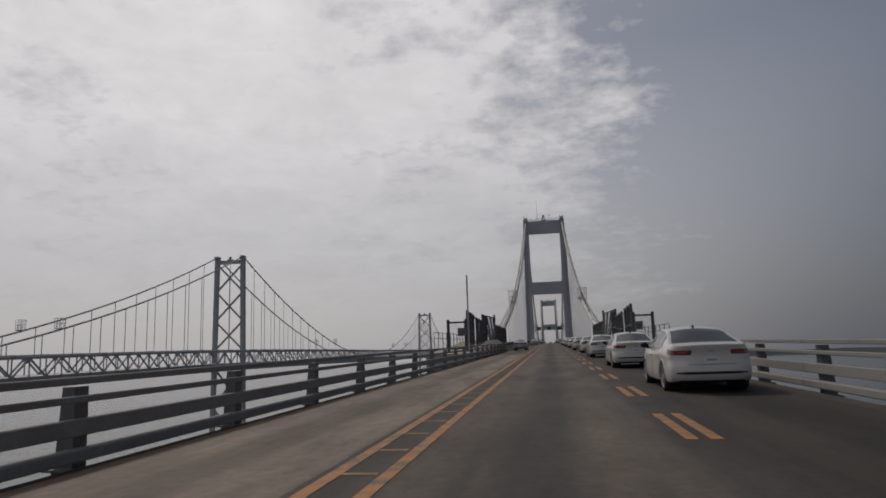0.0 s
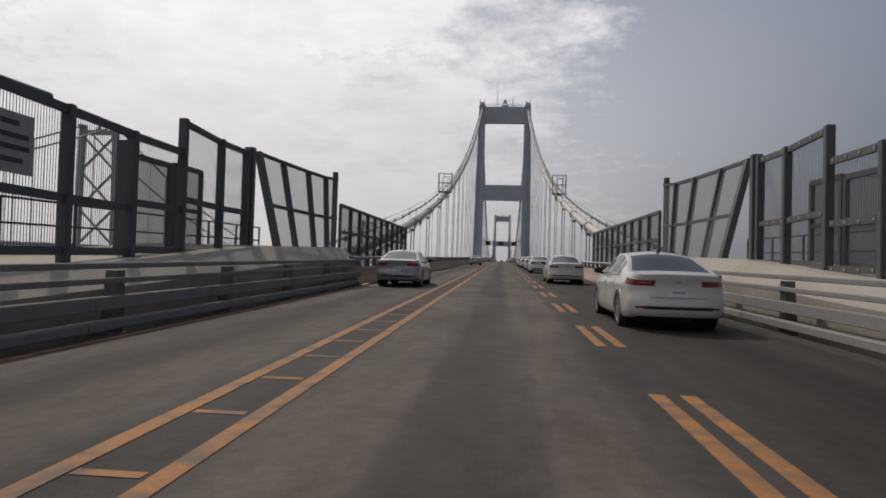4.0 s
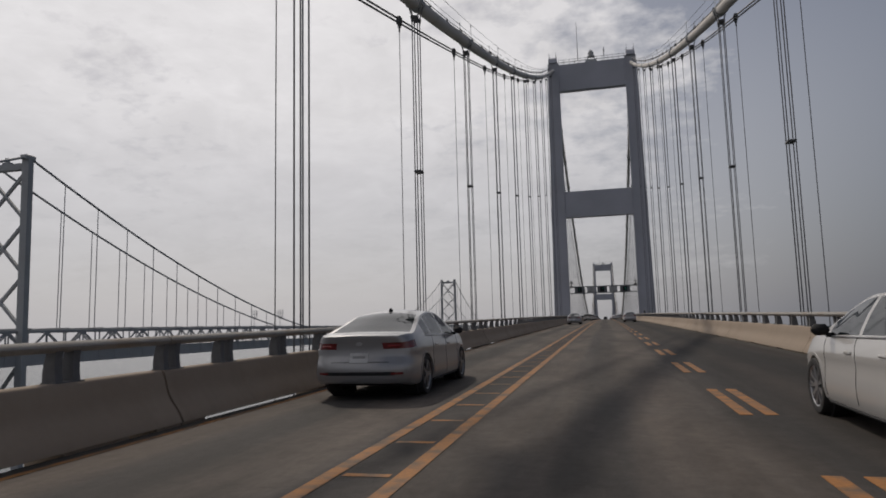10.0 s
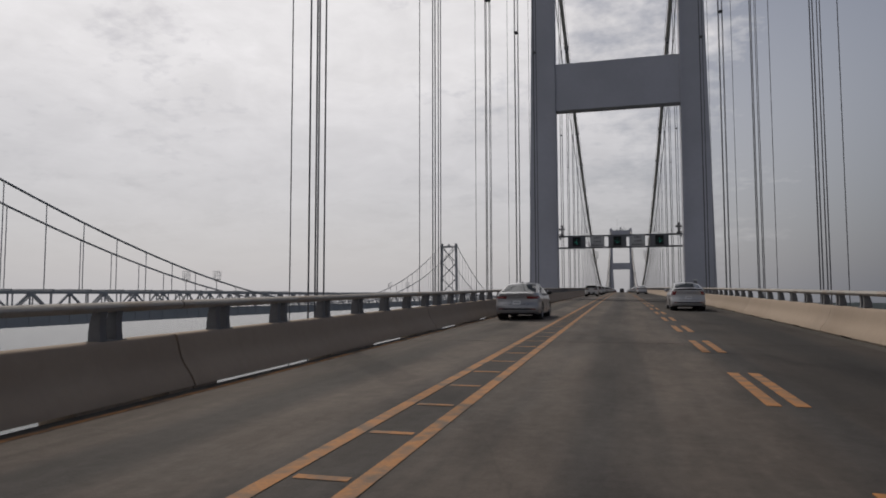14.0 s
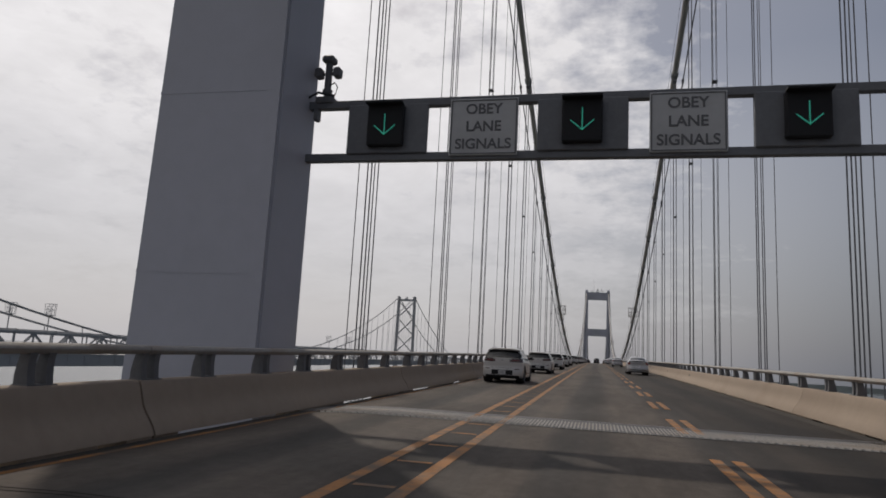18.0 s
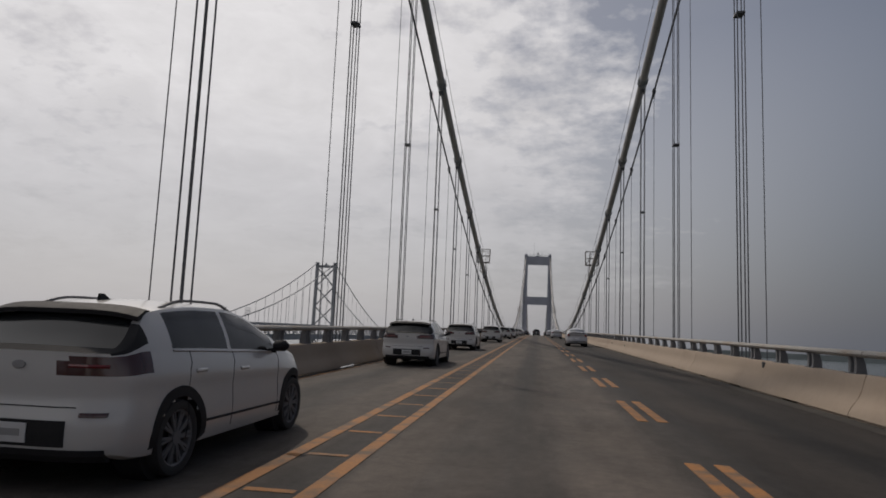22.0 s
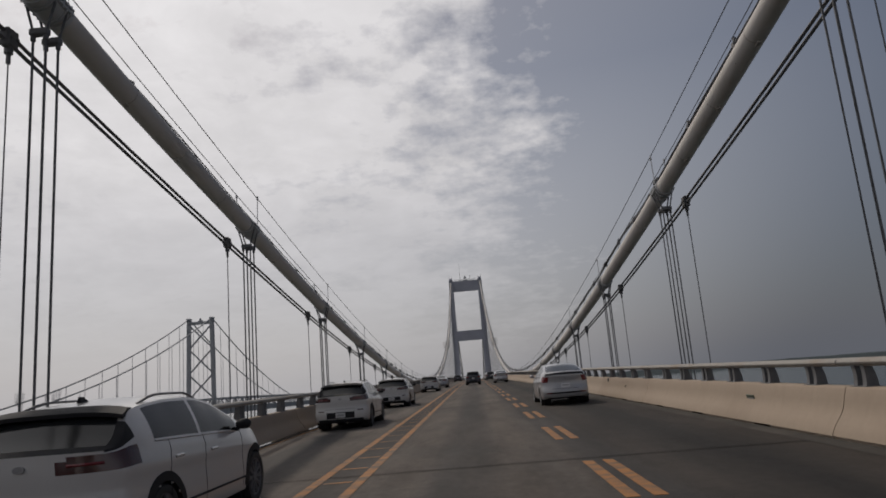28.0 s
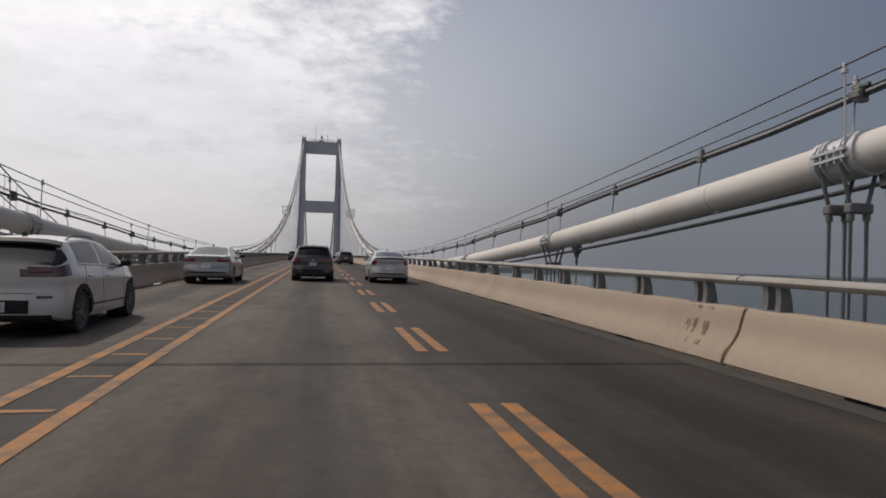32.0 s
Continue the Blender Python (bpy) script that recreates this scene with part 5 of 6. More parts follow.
    part("inner_post", box(B(), X + s * 1.4, X + s * 1.4 + 0.3, -214.0, -213.6, road_z(-214) + 1.0, road_z(-214) + 3.8, 0.02), M_FENCE, f)
    # leaning screens, three leaves
    xb = X - s * 0.45
    edge = [(y, xb, road_z(y) + 1.05, xb + s * lean, road_z(y) + top) for y, lean, top in ((-207.2, 0.95, 4.55), (-205.3, 0.74, 4.5), (-203.1, 0.45, 4.45), (-201.4, 0.18, 4.42), (-200.1, 0.0, 4.5))]
    for i, (a, b) in enumerate(zip(edge, edge[1:])):
        bm = B()
        bm.faces.new([bm.verts.new(p) for p in ((a[1], a[0], a[2]), (b[1], b[0], b[2]), (b[3], b[0], b[4]), (a[3], a[0], a[4]))])
        part("screen", bm, M_SCREEN2, f)
        for u in (0.0, 0.5, 1.0):
            p, q = [(e[1] + (e[3] - e[1]) * u, e[0], e[2] + (e[4] - e[2]) * u) for e in (a, b)]
            part("screen_rail", beam(B(), p, q, 0.09, 0.12), M_FENCE, f)
        w = 0.30 if i == 0 else 0.15
        part("screen_mullion", beam(B(), (a[1], a[0], a[2] - 0.5), (a[3], a[0], a[4] + 0.03), w, 0.2), M_FENCE, f)
    post(-209.2, 4.42, 0.3)
    post(-199.9, 4.85, 0.22, 0.3, X - s * 0.3)
    # long low screen beside the cable
    ys = [-199.0 + 2.1 * i for i in range(11)]
    for i, (a, b) in enumerate(zip(ys, ys[1:])):
        ta, tb = 3.45 - 0.02 * i, 3.45 - 0.02 * (i + 1)
        frame_screen(a, b, ta, tb, 1.0, M_SCREEN, X - s * 0.35)
        part("screen_post", box(B(), X - s * 0.35 - 0.09, X - s * 0.35 + 0.09, b - 0.08, b + 0.08, road_z(b) + 0.2, road_z(b) + tb + 0.05, 0.01), M_FENCE, f)
    part("screen_footing", beam(B(), (X - s * 0.35, -199, road_z(-199) + 0.15), (X - s * 0.35, -178, road_z(-178) + 0.15), 0.5, 0.3), M_STEEL, f)
    # stub pipe carried inside the first bays, and a pale vent pipe on one side
    bp = thing("stub_pipe", "dark steel pipe carried across the fence bays", "pipe", "pipes at the anchorage")
    ye = -222.9 if s > 0 else -218.0
    part("pipe_run", sweep(B(), [(s * 7.75, -226.0, road_z(-226) + 3.86), (s * 7.75, ye, road_z(ye) + 3.86)], 0.085, 10), M_FENCE, bp, smooth=True)
    part("pipe_flange", sweep(B(), [(s * 7.75, -226.05, road_z(-226) + 3.86), (s * 7.75, -225.95, road_z(-226) + 3.86)], 0.12, 10), M_FENCE, bp)
    if s > 0:
        vp = thing("vent_pipe", "white bent vent pipe beside the fence", "pipe", "pipes at the anchorage")
        zv = road_z(-221)
        part("pipe_run", sweep(B(), [(7.5, -220.9, zv + 0.9), (7.5, -220.9, zv + 3.35), (7.5, -221.0, zv + 3.52), (7.5, -221.2, zv + 3.6), (7.5, -222.8, zv + 3.72)], 0.055, 10), M_CABLE, vp, smooth=True)
        part("pipe_foot", box(B(), 7.38, 7.62, -221.0, -220.8, zv + 0.85, zv + 0.95, 0.01), M_CABLE, vp)
    # handrail on the platform behind
    h = thing("platform_handrail", "pipe handrail on the anchorage platform", "handrail", "anchorage handrails")
    for y in steps(-231, -201, 2.5):
        part("handrail_post", beam(B(), (s * 10.2, y, road_z(y) + 0.6), (s * 10.2, y, road_z(y) + 2.25), 0.06, 0.06), M_FENCE, h)
    for z in (1.7, 2.25):
        part("handrail_bar", beam(B(), (s * 10.2, -231, road_z(-231) + z), (s * 10.2, -201, road_z(-201) + z), 0.05, 0.05), M_FENCE, h)
    if s < 0:
        fs = thing("fence_sign", "grey notice sheet on the fence panel", "sign", "fence notices", at=Matrix.Translation((X + 0.2, -219.5, road_z(-219.5) + 2.35)))
        part("sign_plate", box(B(), -0.02, 0.02, -0.55, 0.55, 0.0, 0.95, 0.01), M_SIGN, fs)
        bm = B()
        for z, w in ((0.78, 0.2), (0.58, 0.42), (0.4, 0.44), (0.2, 0.3)):
            box(bm, 0.02, 0.028, -w, w, z - 0.04, z + 0.04)
        part("print_bars", bm, M_BLACK, fs)
    # sign on the cross fence: lines of small print shown as bars
    sg = thing("fence_sign", "grey sheet notice on the cross fence", "sign", "fence notices", at=Matrix.Translation((s * 7.9, -229.32, zj + 1.86)))
    part("sign_plate", box(B(), -0.37, 0.37, -0.02, 0.0, 0.0, 0.74, 0.008), M_NOTICE, sg)
    bm = B()
    for z, w in ((0.46, 0.29), (0.32, 0.30), (0.15, 0.19)):
        box(bm, -w, w, -0.026, -0.018, z - 0.035, z + 0.035)
    part("print_bars", bm, M_BLACK, sg)
    if s > 0:
        ob = new("letters", text_mesh("NO", 0.16))
        ob.parent = sg
        ob.matrix_basis = pose(0, -0.024, 0.58, 90, 0, 0)


for s in (-1, 1):
    anchorage(s)
    housing = thing("cable_anchor_housing", "concrete housing where the cable enters the anchorage", "cable housing", "cable housings")
    zc = cable_z(-198)
    part("housing_box", box(B(), min(s * 7.0, s * 9.2), max(s * 7.0, s * 9.2), -210, -197.6, road_z(-205) + 0.2, road_z(-205) + 1.32, 0.1), M_CONC2, housing)

lp = thing("lamp_pole", "tall plain grey pole beside the fence", "pole", at=Matrix.Translation((-7.35, -228.5, road_z(-228.5))))
bm = sweep(B(), [(0, 0, -0.3), (0, 0, 4), (0, 0, 7.55)], 0.075, 12)
part("pole_shaft", bm, M_STEEL, lp, smooth=True)
part("pole_base", box(B(), -0.2, 0.2, -0.2, 0.2, -0.3, 0.1, 0.02), M_STEEL, lp)

# ---- sign gantry at the near tower ----


ZG = road_z(0)
YG = -1.1
gantry = thing("lane_signal_gantry", "steel beam frame across the road between tower legs", "sign gantry", at=Matrix.Translation((0, YG, ZG - 0.05)))
for z in (5.58, 6.86):
    part("gantry_beam", box(B(), -6.95, 6.95, -0.1, 0.1, z - 0.09, z + 0.09, 0.01), M_GANTRY, gantry)
for x in (-4.55, -2.33, -0.2, 1.93, 4.15):
    part("gantry_upright", box(B(), x - 0.05, x + 0.05, -0.06, 0.06, 5.6, 6.85), M_GANTRY, gantry)
for x in (-6.75, 6.75):
    part("end_plate", box(B(), x - 0.1, x + 0.1, -0.13, 0.13, 5.4, 7.0, 0.02), M_GANTRY, gantry)
for x in (-4.55, -0.2, 4.15):
    sg = thing("lane_signal", "dark lane signal with a lit green arrow", "lane signal", "lane signals on the gantry", at=Matrix.Translation((x, YG - 0.12, ZG + 6.17)))
    part("backboard", box(B(), -0.95, 0.95, -0.05, 0.05, -0.58, 0.58, 0.02), M_GANTRY, sg)
    part("signal_box", box(B(), -0.42, 0.42, -0.22, -0.05, -0.45, 0.52, 0.03), M_TRIM, sg)
    part("visor", box(B(), -0.42, 0.42, -0.42, -0.2, 0.48, 0.52), M_TRIM, sg)
    bm = B()
    for a, b in (((0, 0.26), (0, -0.18)), ((0, -0.20), (-0.23, 0.0)), ((0, -0.20), (0.23, 0.0))):
        # each stroke is a row of small lamps
        a, b = Vector((a[0], -0.235, a[1])), Vector((b[0], -0.235, b[1]))
        k = max(3, int((b - a).length / 0.034))
        for i in range(k + 1):
            q = a + (b - a) * i / k
            sweep(bm, [q, q + Vector((0, -0.012, 0))], 0.0145, 6)
    part("green_arrow", bm, M_GREEN, sg, "lit green downward arrow")
for x in (-2.33, 1.93):
    sg = thing("lane_sign", "pale sign reading OBEY LANE SIGNALS in black letters", "road sign", "signs on the gantry", at=Matrix.Translation((x, YG - 0.14, ZG + 6.17)))
    part("sign_plate", box(B(), -0.76, 0.76, -0.02, 0.02, -0.66, 0.64, 0.01), M_SIGNW, sg)
    bm = B()
    for a, b in (((-0.72, -0.62), (0.72, -0.62)), ((-0.72, 0.60), (0.72, 0.60)), ((-0.72, -0.62), (-0.72, 0.60)), ((0.72, -0.62), (0.72, 0.60))):
        beam(bm, (a[0], -0.024, a[1]), (b[0], -0.024, b[1]), 0.02, 0.02)
    part("sign_border", bm, M_LETTER, sg)
    for word, z in (("OBEY", 0.29), ("LANE", -0.11), ("SIGNALS", -0.51)):
        ob = new("letters", text_mesh(word, 0.325))
        ob.parent = sg
        ob.matrix_basis = pose(0, -0.026, z, 90, 0, 0)
for s in (-1, 1):
    cb = thing("gantry_conduit", "black cable looping from the gantry to the tower leg", "conduit", "conduits at the gantry")
    pts = [(s * 5.9, YG - 0.14, ZG + 7.0), (s * 6.3, YG - 0.16, ZG + 7.1), (s * 6.6, YG - 0.16, ZG + 6.95), (s * 6.72, YG - 0.3, ZG + 6.5), (s * 6.66, YG - 0.42, ZG + 6.1), (s * 6.72, YG - 0.55, ZG + 5.6), (s * 6.74, YG - 0.56, ZG + 2.2)]
    part("cable_run", sweep(B(), pts, 0.03, 6), M_DARK, cb, smooth=True)
    part("drop_bracket", box(B(), min(s * 6.3, s * 6.42), max(s * 6.3, s * 6.42), YG - 0.1, YG + 0.1, ZG + 6.45, ZG + 6.78, 0.02), M_GANTRY, cb)
cab = thing("roadside_cabinet", "small grey post cabinet with a white cap behind the parapet", "cabinet", at=Matrix.Translation((7.45, -3.35, ZG)))
part("cabinet_post", box(B(), -0.07, 0.07, -0.07, 0.07, -1.0, 1.3, 0.01), M_POST, cab)
part("cabinet_box", box(B(), -0.17, 0.17, -0.12, 0.12, 1.2, 1.72, 0.02), M_POST, cab)
part("white_cap", box(B(), -0.2, 0.2, -0.16, 0.16, 1.72, 1.94, 0.05), M_SIGNW, cab, "white cap")
for s in (-1, 1):
    cm = thing("traffic_sensor", "small pole-mounted traffic detector on the gantry", "traffic sensor", "sensors on the gantry", at=Matrix.Translation((s * 6.15, YG, ZG + 6.95)))
    bm = sweep(B(), [(0, 0, 0), (0, 0, 0.95)], 0.085, 10)
    sweep(bm, [(0, 0, 0.18), (0, 0, 0.26)], 0.12, 10)
    beam(bm, (-0.2, 0, 0.66), (0.2, 0, 0.66), 0.05, 0.05)
    part("sensor_post", bm, M_POST, cm)
    for dx in (-0.23, 0.23):
        part("sensor_head", box(B(), dx - 0.09, dx + 0.09, -0.13, 0.1, 0.56, 0.80, 0.03), M_POST, cm)
    part("sensor_cap", box(B(), -0.15, 0.15, -0.15, 0.15, 0.93, 1.10, 0.04), M_POST, cm)
    loop = [(0.1, -0.06, 0.1), (0.24, -0.08, 0.12), (0.28, -0.08, 0.3), (0.2, -0.07, 0.42), (0.08, -0.05, 0.36)]
    part("sensor_lead", sweep(B(), loop, 0.016, 5), M_DARK, cm, "black looped lead")
    part("sensor_base", box(B(), -0.22, 0.22, -0.16, 0.16, -0.1, 0.06, 0.02), M_POST, cm)

# ---- cars set in the lanes, placed to fit the camera's view ----


def loft(bm, rows):
    """Skin over sections of equal length, closed at both ends."""
    vs = [[bm.verts.new(p) for p in r] for r in rows]
    n = len(rows[0])
    for a, b in zip(vs, vs[1:]):
        for j in range(n):
            bm.faces.new((a[j], a[(j + 1) % n], b[(j + 1) % n], b[j]))
    bm.faces.new(vs[0][::-1])
    bm.faces.new(vs[-1])
    return bm


def grid(bm, rows):
    vs = [[bm.verts.new(p) for p in r] for r in rows]
    for a, b in zip(vs, vs[1:]):
        for j in range(len(a) - 1):
            bm.faces.new((a[j], a[j + 1], b[j + 1], b[j]))
    return bm


def curve_at(table, y):
    """Smooth reading of a table of (place, value)."""
    if y <= table[0][0]:
        return table[0][1]
    for k in range(len(table) - 1):
        (a, p), (b, q) = table[k], table[k + 1]
        if y <= b:
            u = (y - a) / (b - a)
            a0, p0 = table[k - 1] if k else (2 * a - b, 2 * p - q)
            b1, q1 = table[k + 2] if k + 2 < len(table) else (2 * b - a, 2 * q - p)
            m0, m1 = (q - p0) / (b - a0) * (b - a), (q1 - p) / (b1 - a) * (b - a)
            lim = 2.2 * abs(q - p)
            m0, m1 = max(-lim, min(lim, m0)), max(-lim, min(lim, m1))
            return (2 * u ** 3 - 3 * u * u + 1) * p + (u ** 3 - 2 * u * u + u) * m0 + (3 * u * u - 2 * u ** 3) * q + (u ** 3 - u * u) * m1
    return table[-1][1]


LOW = ((0.86, 0.0), (0.955, 0.03), (0.985, 0.12), (1.0, 0.25), (1.0, 0.38), (0.992, 0.5), (0.984, 0.60), (0.986, 0.68), (0.993, 0.74), (0.985, 0.80), (0.965, 0.88), (0.945, 0.95), (0.925, 1.0))
SIDE = (0.07, 0.3, 0.55, 0.78, 0.93, 1.0)
CROWN = (0.10, 0.28, 0.5, 0.75, 1.0)


class Skin:
    """Outer skin of a car, read from its tables: half width, sill, belt and crown along its length."""

    def __init__(self, spec):
        self.s, self.W, self.L = spec, spec["W"] / 2, spec["L"]
        self.wc = curve_at(spec["plan"], 0) * self.W

    def ends(self, x, y, z):
        """The tail and the nose bulge outwards and round off towards the corners."""
        r = min(1.0, abs(x) / self.wc) ** 4
        back, front = max(0.0, 1 - y / 0.6), max(0.0, 1 - (self.L - y) / 0.6)
        return y + back * (curve_at(self.s["tail"], z) + 0.13 * r) - front * (0.16 * r + 0.05 * max(0.0, z - 0.6))

    def half(self, y):
        s = self.s
        w, zs, zb, zt = (curve_at(s[k], y) * f for k, f in (("plan", self.W), ("sill", 1), ("belt", 1), ("crown", 1)))
        zt = max(zt, zb + 0.015)
        h = zt - zb
        ze = zt - 0.06 * min(1.0, h / 0.3)
        xr = w * (0.925 - s["tuck"] * min(1.0, h / 0.48))
        out = [(fx * w, zs + fz * (zb - zs)) for fx, fz in LOW]
        out += [(0.925 * w + (xr - 0.925 * w) * f + 0.02 * math.sin(math.pi * f) * min(1, h / 0.4), zb + (ze - zb) * f) for f in SIDE]
        out += [(xr * (1 - g), ze + (zt - ze) * math.sin(g * math.pi / 2)) for g in CROWN]
        return out

    def at(self, y, row):
        x, z = self.half(y)[row]
        return Vector((x, self.ends(x, y, z), z))

    def tail(self, x, z, lift=0.0):
        return (x, self.ends(x, 0, z) - lift, z)


def car(name, label, spec, colour, at, group="traffic on the near bridge"):
    k = Skin(spec)
    L, W, r = spec["L"], spec["W"] / 2, spec["wheel"]
    c = thing(name, label, spec["kind"], group, at=at)
    marks = {0.0, L, *spec["rear_glass"], *spec["front_glass"], spec["lamp"][1]}
    for a, b in spec["side_glass"]:
        marks |= {a, b}
    ys = sorted(marks | {y for y in (L * i / 84 for i in range(85)) if min(abs(y - m) for m in marks) > 0.02})
    grids = [[(x, k.ends(x, y, z), z) for x, z in k.half(y)] for y in ys]
    nl, ns, nr = len(LOW), len(SIDE), len(grids[0])
    bins = {}

    def put(key, quad):
        bins.setdefault(key, []).append(quad)

    xa, yl, ra, rb = spec["lamp"]
    for i in range(len(ys) - 1):
        ym = (ys[i] + ys[i + 1]) / 2
        for j in range(nr - 1):
            quad = (grids[i][j], grids[i + 1][j], grids[i + 1][j + 1], grids[i][j + 1])
            zm = sum(p[2] for p in quad) / 4
            key = "body"
            if j < nl - 1 and any(math.hypot(ym - a, zm - r) < r + spec["arch"] for a in spec["axles"]):
                continue
            if ra <= j < rb and ym < yl:
                key = "tail_lamp"
            elif nl <= j < nl + ns - 2 and grids[i][nl + ns - 1][2] - grids[i][nl - 1][2] > 0.16:
                for n, (a, b) in enumerate(spec["side_glass"]):
                    if a < ym < b:
                        key = ("side_window", n)
            elif j >= nl + ns:
                if spec["rear_glass"][0] < ym < spec["rear_glass"][1]:
                    key = "rear_window"
                elif spec["front_glass"][0] < ym < spec["front_glass"][1]:
                    key = "windscreen"
            if key == "body" and spec.get("dark_tail") and j >= nl + 1 and ym < spec["dark_tail"]:
                key = "tail_panel"
            put(key, quad)
    # tail and nose
    cols = 14
    for end, y in ((0, 0.0), (1, L)):
        half = k.half(y)
        for j in range(nr - 1):
            (x0, z0), (x1, z1) = half[j], half[j + 1]
            for n in range(cols):
                u, v = -1 + 2 * n / cols, -1 + 2 * (n + 1) / cols
                quad = [(x, k.ends(x, y, z), z) for x, z in ((x0 * u, z0), (x0 * v, z0), (x1 * v, z1), (x1 * u, z1))]
                xm = abs(quad[0][0] + quad[1][0]) / 2
                put("tail_lamp_mid" if end == 0 and ra <= j < rb and xm > xa else "body", quad)

    def made(key, quads, mat, both=True, side=0, lift=0.0):
        bm = B()
        seen = {}

        def vert(p):
            q = (round(p[0], 4), round(p[1], 4), round(p[2], 4))
            if q not in seen:
                seen[q] = bm.verts.new(p)
            return seen[q]
        for quad in quads:
            for sgn in ((1, -1) if both else (side,)):
                vs = []
                for p in quad:
                    v = vert((p[0] * sgn, p[1], p[2]))
                    if v not in vs:
                        vs.append(v)
                if len(vs) > 2 and bm.faces.get(vs) is None:
                    bm.faces.new(vs)
        return part(key, bm, mat, c, smooth=True)

    tint = spec.get("tint", M_GLASS)
    mid = bins.pop("tail_lamp_mid", [])
    lamp_side = bins.pop("tail_lamp", [])
    made("body", bins["body"], colour)
    made("windscreen", bins["windscreen"], M_GLASS)
    made("rear_window", bins["rear_window"], tint)
    if "tail_panel" in bins:
        made("tail_panel", bins["tail_panel"], M_TRIM)
    for n in range(len(spec["side_glass"])):
        for s in (-1, 1):
            if ("side_window", n) in bins:
                made("side_window", bins[("side_window", n)], tint, False, s)
    for s in (-1, 1):
        q = lamp_side + [[(abs(p[0]), p[1], p[2]) for p in quad] for quad in mid if quad[0][0] + quad[1][0] > 0]
        lens = made("tail_lamp", q, spec.get("lens", M_LAMP), False, s)
        zl = (k.half(0)[ra][1] + k.half(0)[rb][1]) / 2
        bm = sweep(B(), [tuple(Vector(k.tail(s * x, zl, 0.006))) for x in (xa + 0.05, (xa + k.wc) / 2, k.wc * 0.93)], 0.016, 6)
        part("lamp_strip", bm, spec.get("strip_lens", M_GLOSS), lens)
    # wheels in dark wells, with arch lips
    for y in spec["axles"]:
        for s in (-1, 1):
            x = s * (W - 0.015)
            part("wheel_well", sweep(B(), [(x - s * 0.34, y, r + 0.02), (x - s * 0.10, y, r + 0.02)], r + spec["arch"] + 0.03, 24), M_TRIM, c)
            ring = r + spec["arch"]
            wide = spec["lip"]
            bm, rows_ = B(), []
            for i in range(21):
                a = math.radians(-14 + 208 * i / 20)
                row = []
                for d in (-0.02, wide):
                    py, pz = y + (ring + d) * math.cos(a), max(0.2, r + (ring + d) * math.sin(a))
                    half = k.half(py)
                    px = half[2][0]
                    for (xa_, za_), (xb_, zb_) in zip(half[:nl], half[1:nl]):
                        if za_ <= pz <= zb_ and zb_ > za_:
                            px = xa_ + (xb_ - xa_) * (pz - za_) / (zb_ - za_)
                    row += [(s * (px + 0.008), k.ends(px, py, pz), pz)]
                row = [(row[0][0] - s * 0.07, row[0][1], row[0][2])] + row + [(row[1][0] - s * 0.02, row[1][1], row[1][2])]
                rows_.append(row)
            part("arch_lip", grid(bm, rows_), M_TRIM if wide > 0.04 else colour, c, smooth=True)
            wheel = new("wheel")
            wheel.parent = c
            wheel.location = (x, y, r)
            prof = [(-0.19, r * 0.80), (-0.18, r * 0.97), (-0.14, r), (-0.02, r), (0.0, r * 0.96), (0.006, r * 0.84), (-0.004, r * 0.74)]
            bm = B()
            rings = [[bm.verts.new((s * px, pr * math.cos(a), pr * math.sin(a))) for a in (2 * math.pi * j / 32 for j in range(32))] for px, pr in prof]
            for a, b in zip(rings, rings[1:]):
                for j in range(32):
                    bm.faces.new((a[j], a[(j + 1) % 32], b[(j + 1) % 32], b[j]))
            part("tyre", bm, M_RUBBER, wheel, smooth=True)
            part("brake_disc", sweep(B(), [(-s * 0.09, 0, 0), (-s * 0.075, 0, 0)], r * 0.68, 28), M_TRIM, wheel)
            bm = B()
            rings = [[bm.verts.new((s * px, pr * math.cos(a), pr * math.sin(a))) for a in (2 * math.pi * j / 32 for j in range(32))] for px, pr in ((-0.06, r * 0.70), (-0.012, r * 0.745), (-0.006, r * 0.735), (-0.02, r * 0.68), (-0.07, r * 0.66))]
            for a, b in zip(rings, rings[1:]):
                for j in range(32):
                    bm.faces.new((a[j], a[(j + 1) % 32], b[(j + 1) % 32], b[j]))
            n = spec["spokes"]
            for j in range(n):
                for da in (-0.09, 0.09):
                    a, a2 = 2 * math.pi * j / n + da * 0.4, 2 * math.pi * j / n + da
                    beam(bm, (-s * 0.03, 0.04 * math.cos(a), 0.04 * math.sin(a)), (-s * 0.022, r * 0.70 * math.cos(a2), r * 0.70 * math.sin(a2)), 0.022, 0.022)
            sweep(bm, [(-s * 0.06, 0, 0), (-s * 0.012, 0, 0)], 0.065, 14)
            part("rim", bm, spec.get("rim", M_RIM), wheel)

    def tail_slab(name_, x0, x1, z0, z1, mat, lift=0.006, parent=c, label_=""):
        secs = []
        for i in range(11):
            x = x0 + (x1 - x0) * i / 10
            f = [k.tail(x, z, lift) for z in (z0, (z0 + z1) / 2, z1)]
            secs.append(f + [(p[0], p[1] + lift + 0.03, p[2]) for p in reversed(f)])
        return part(name_, loft(B(), secs), mat, parent, label_)

    z0, z1 = spec["slit"]
    m = spec["mouth"]
    tail_slab("bumper_insert", -W * m, W * m, z0, z1, M_TRIM)
    for s in (-1, 1):
        tail_slab("reflector", s * W * 0.60, s * W * 0.80, spec["reflector"], spec["reflector"] + 0.035, spec.get("lens", M_LAMP), 0.009)
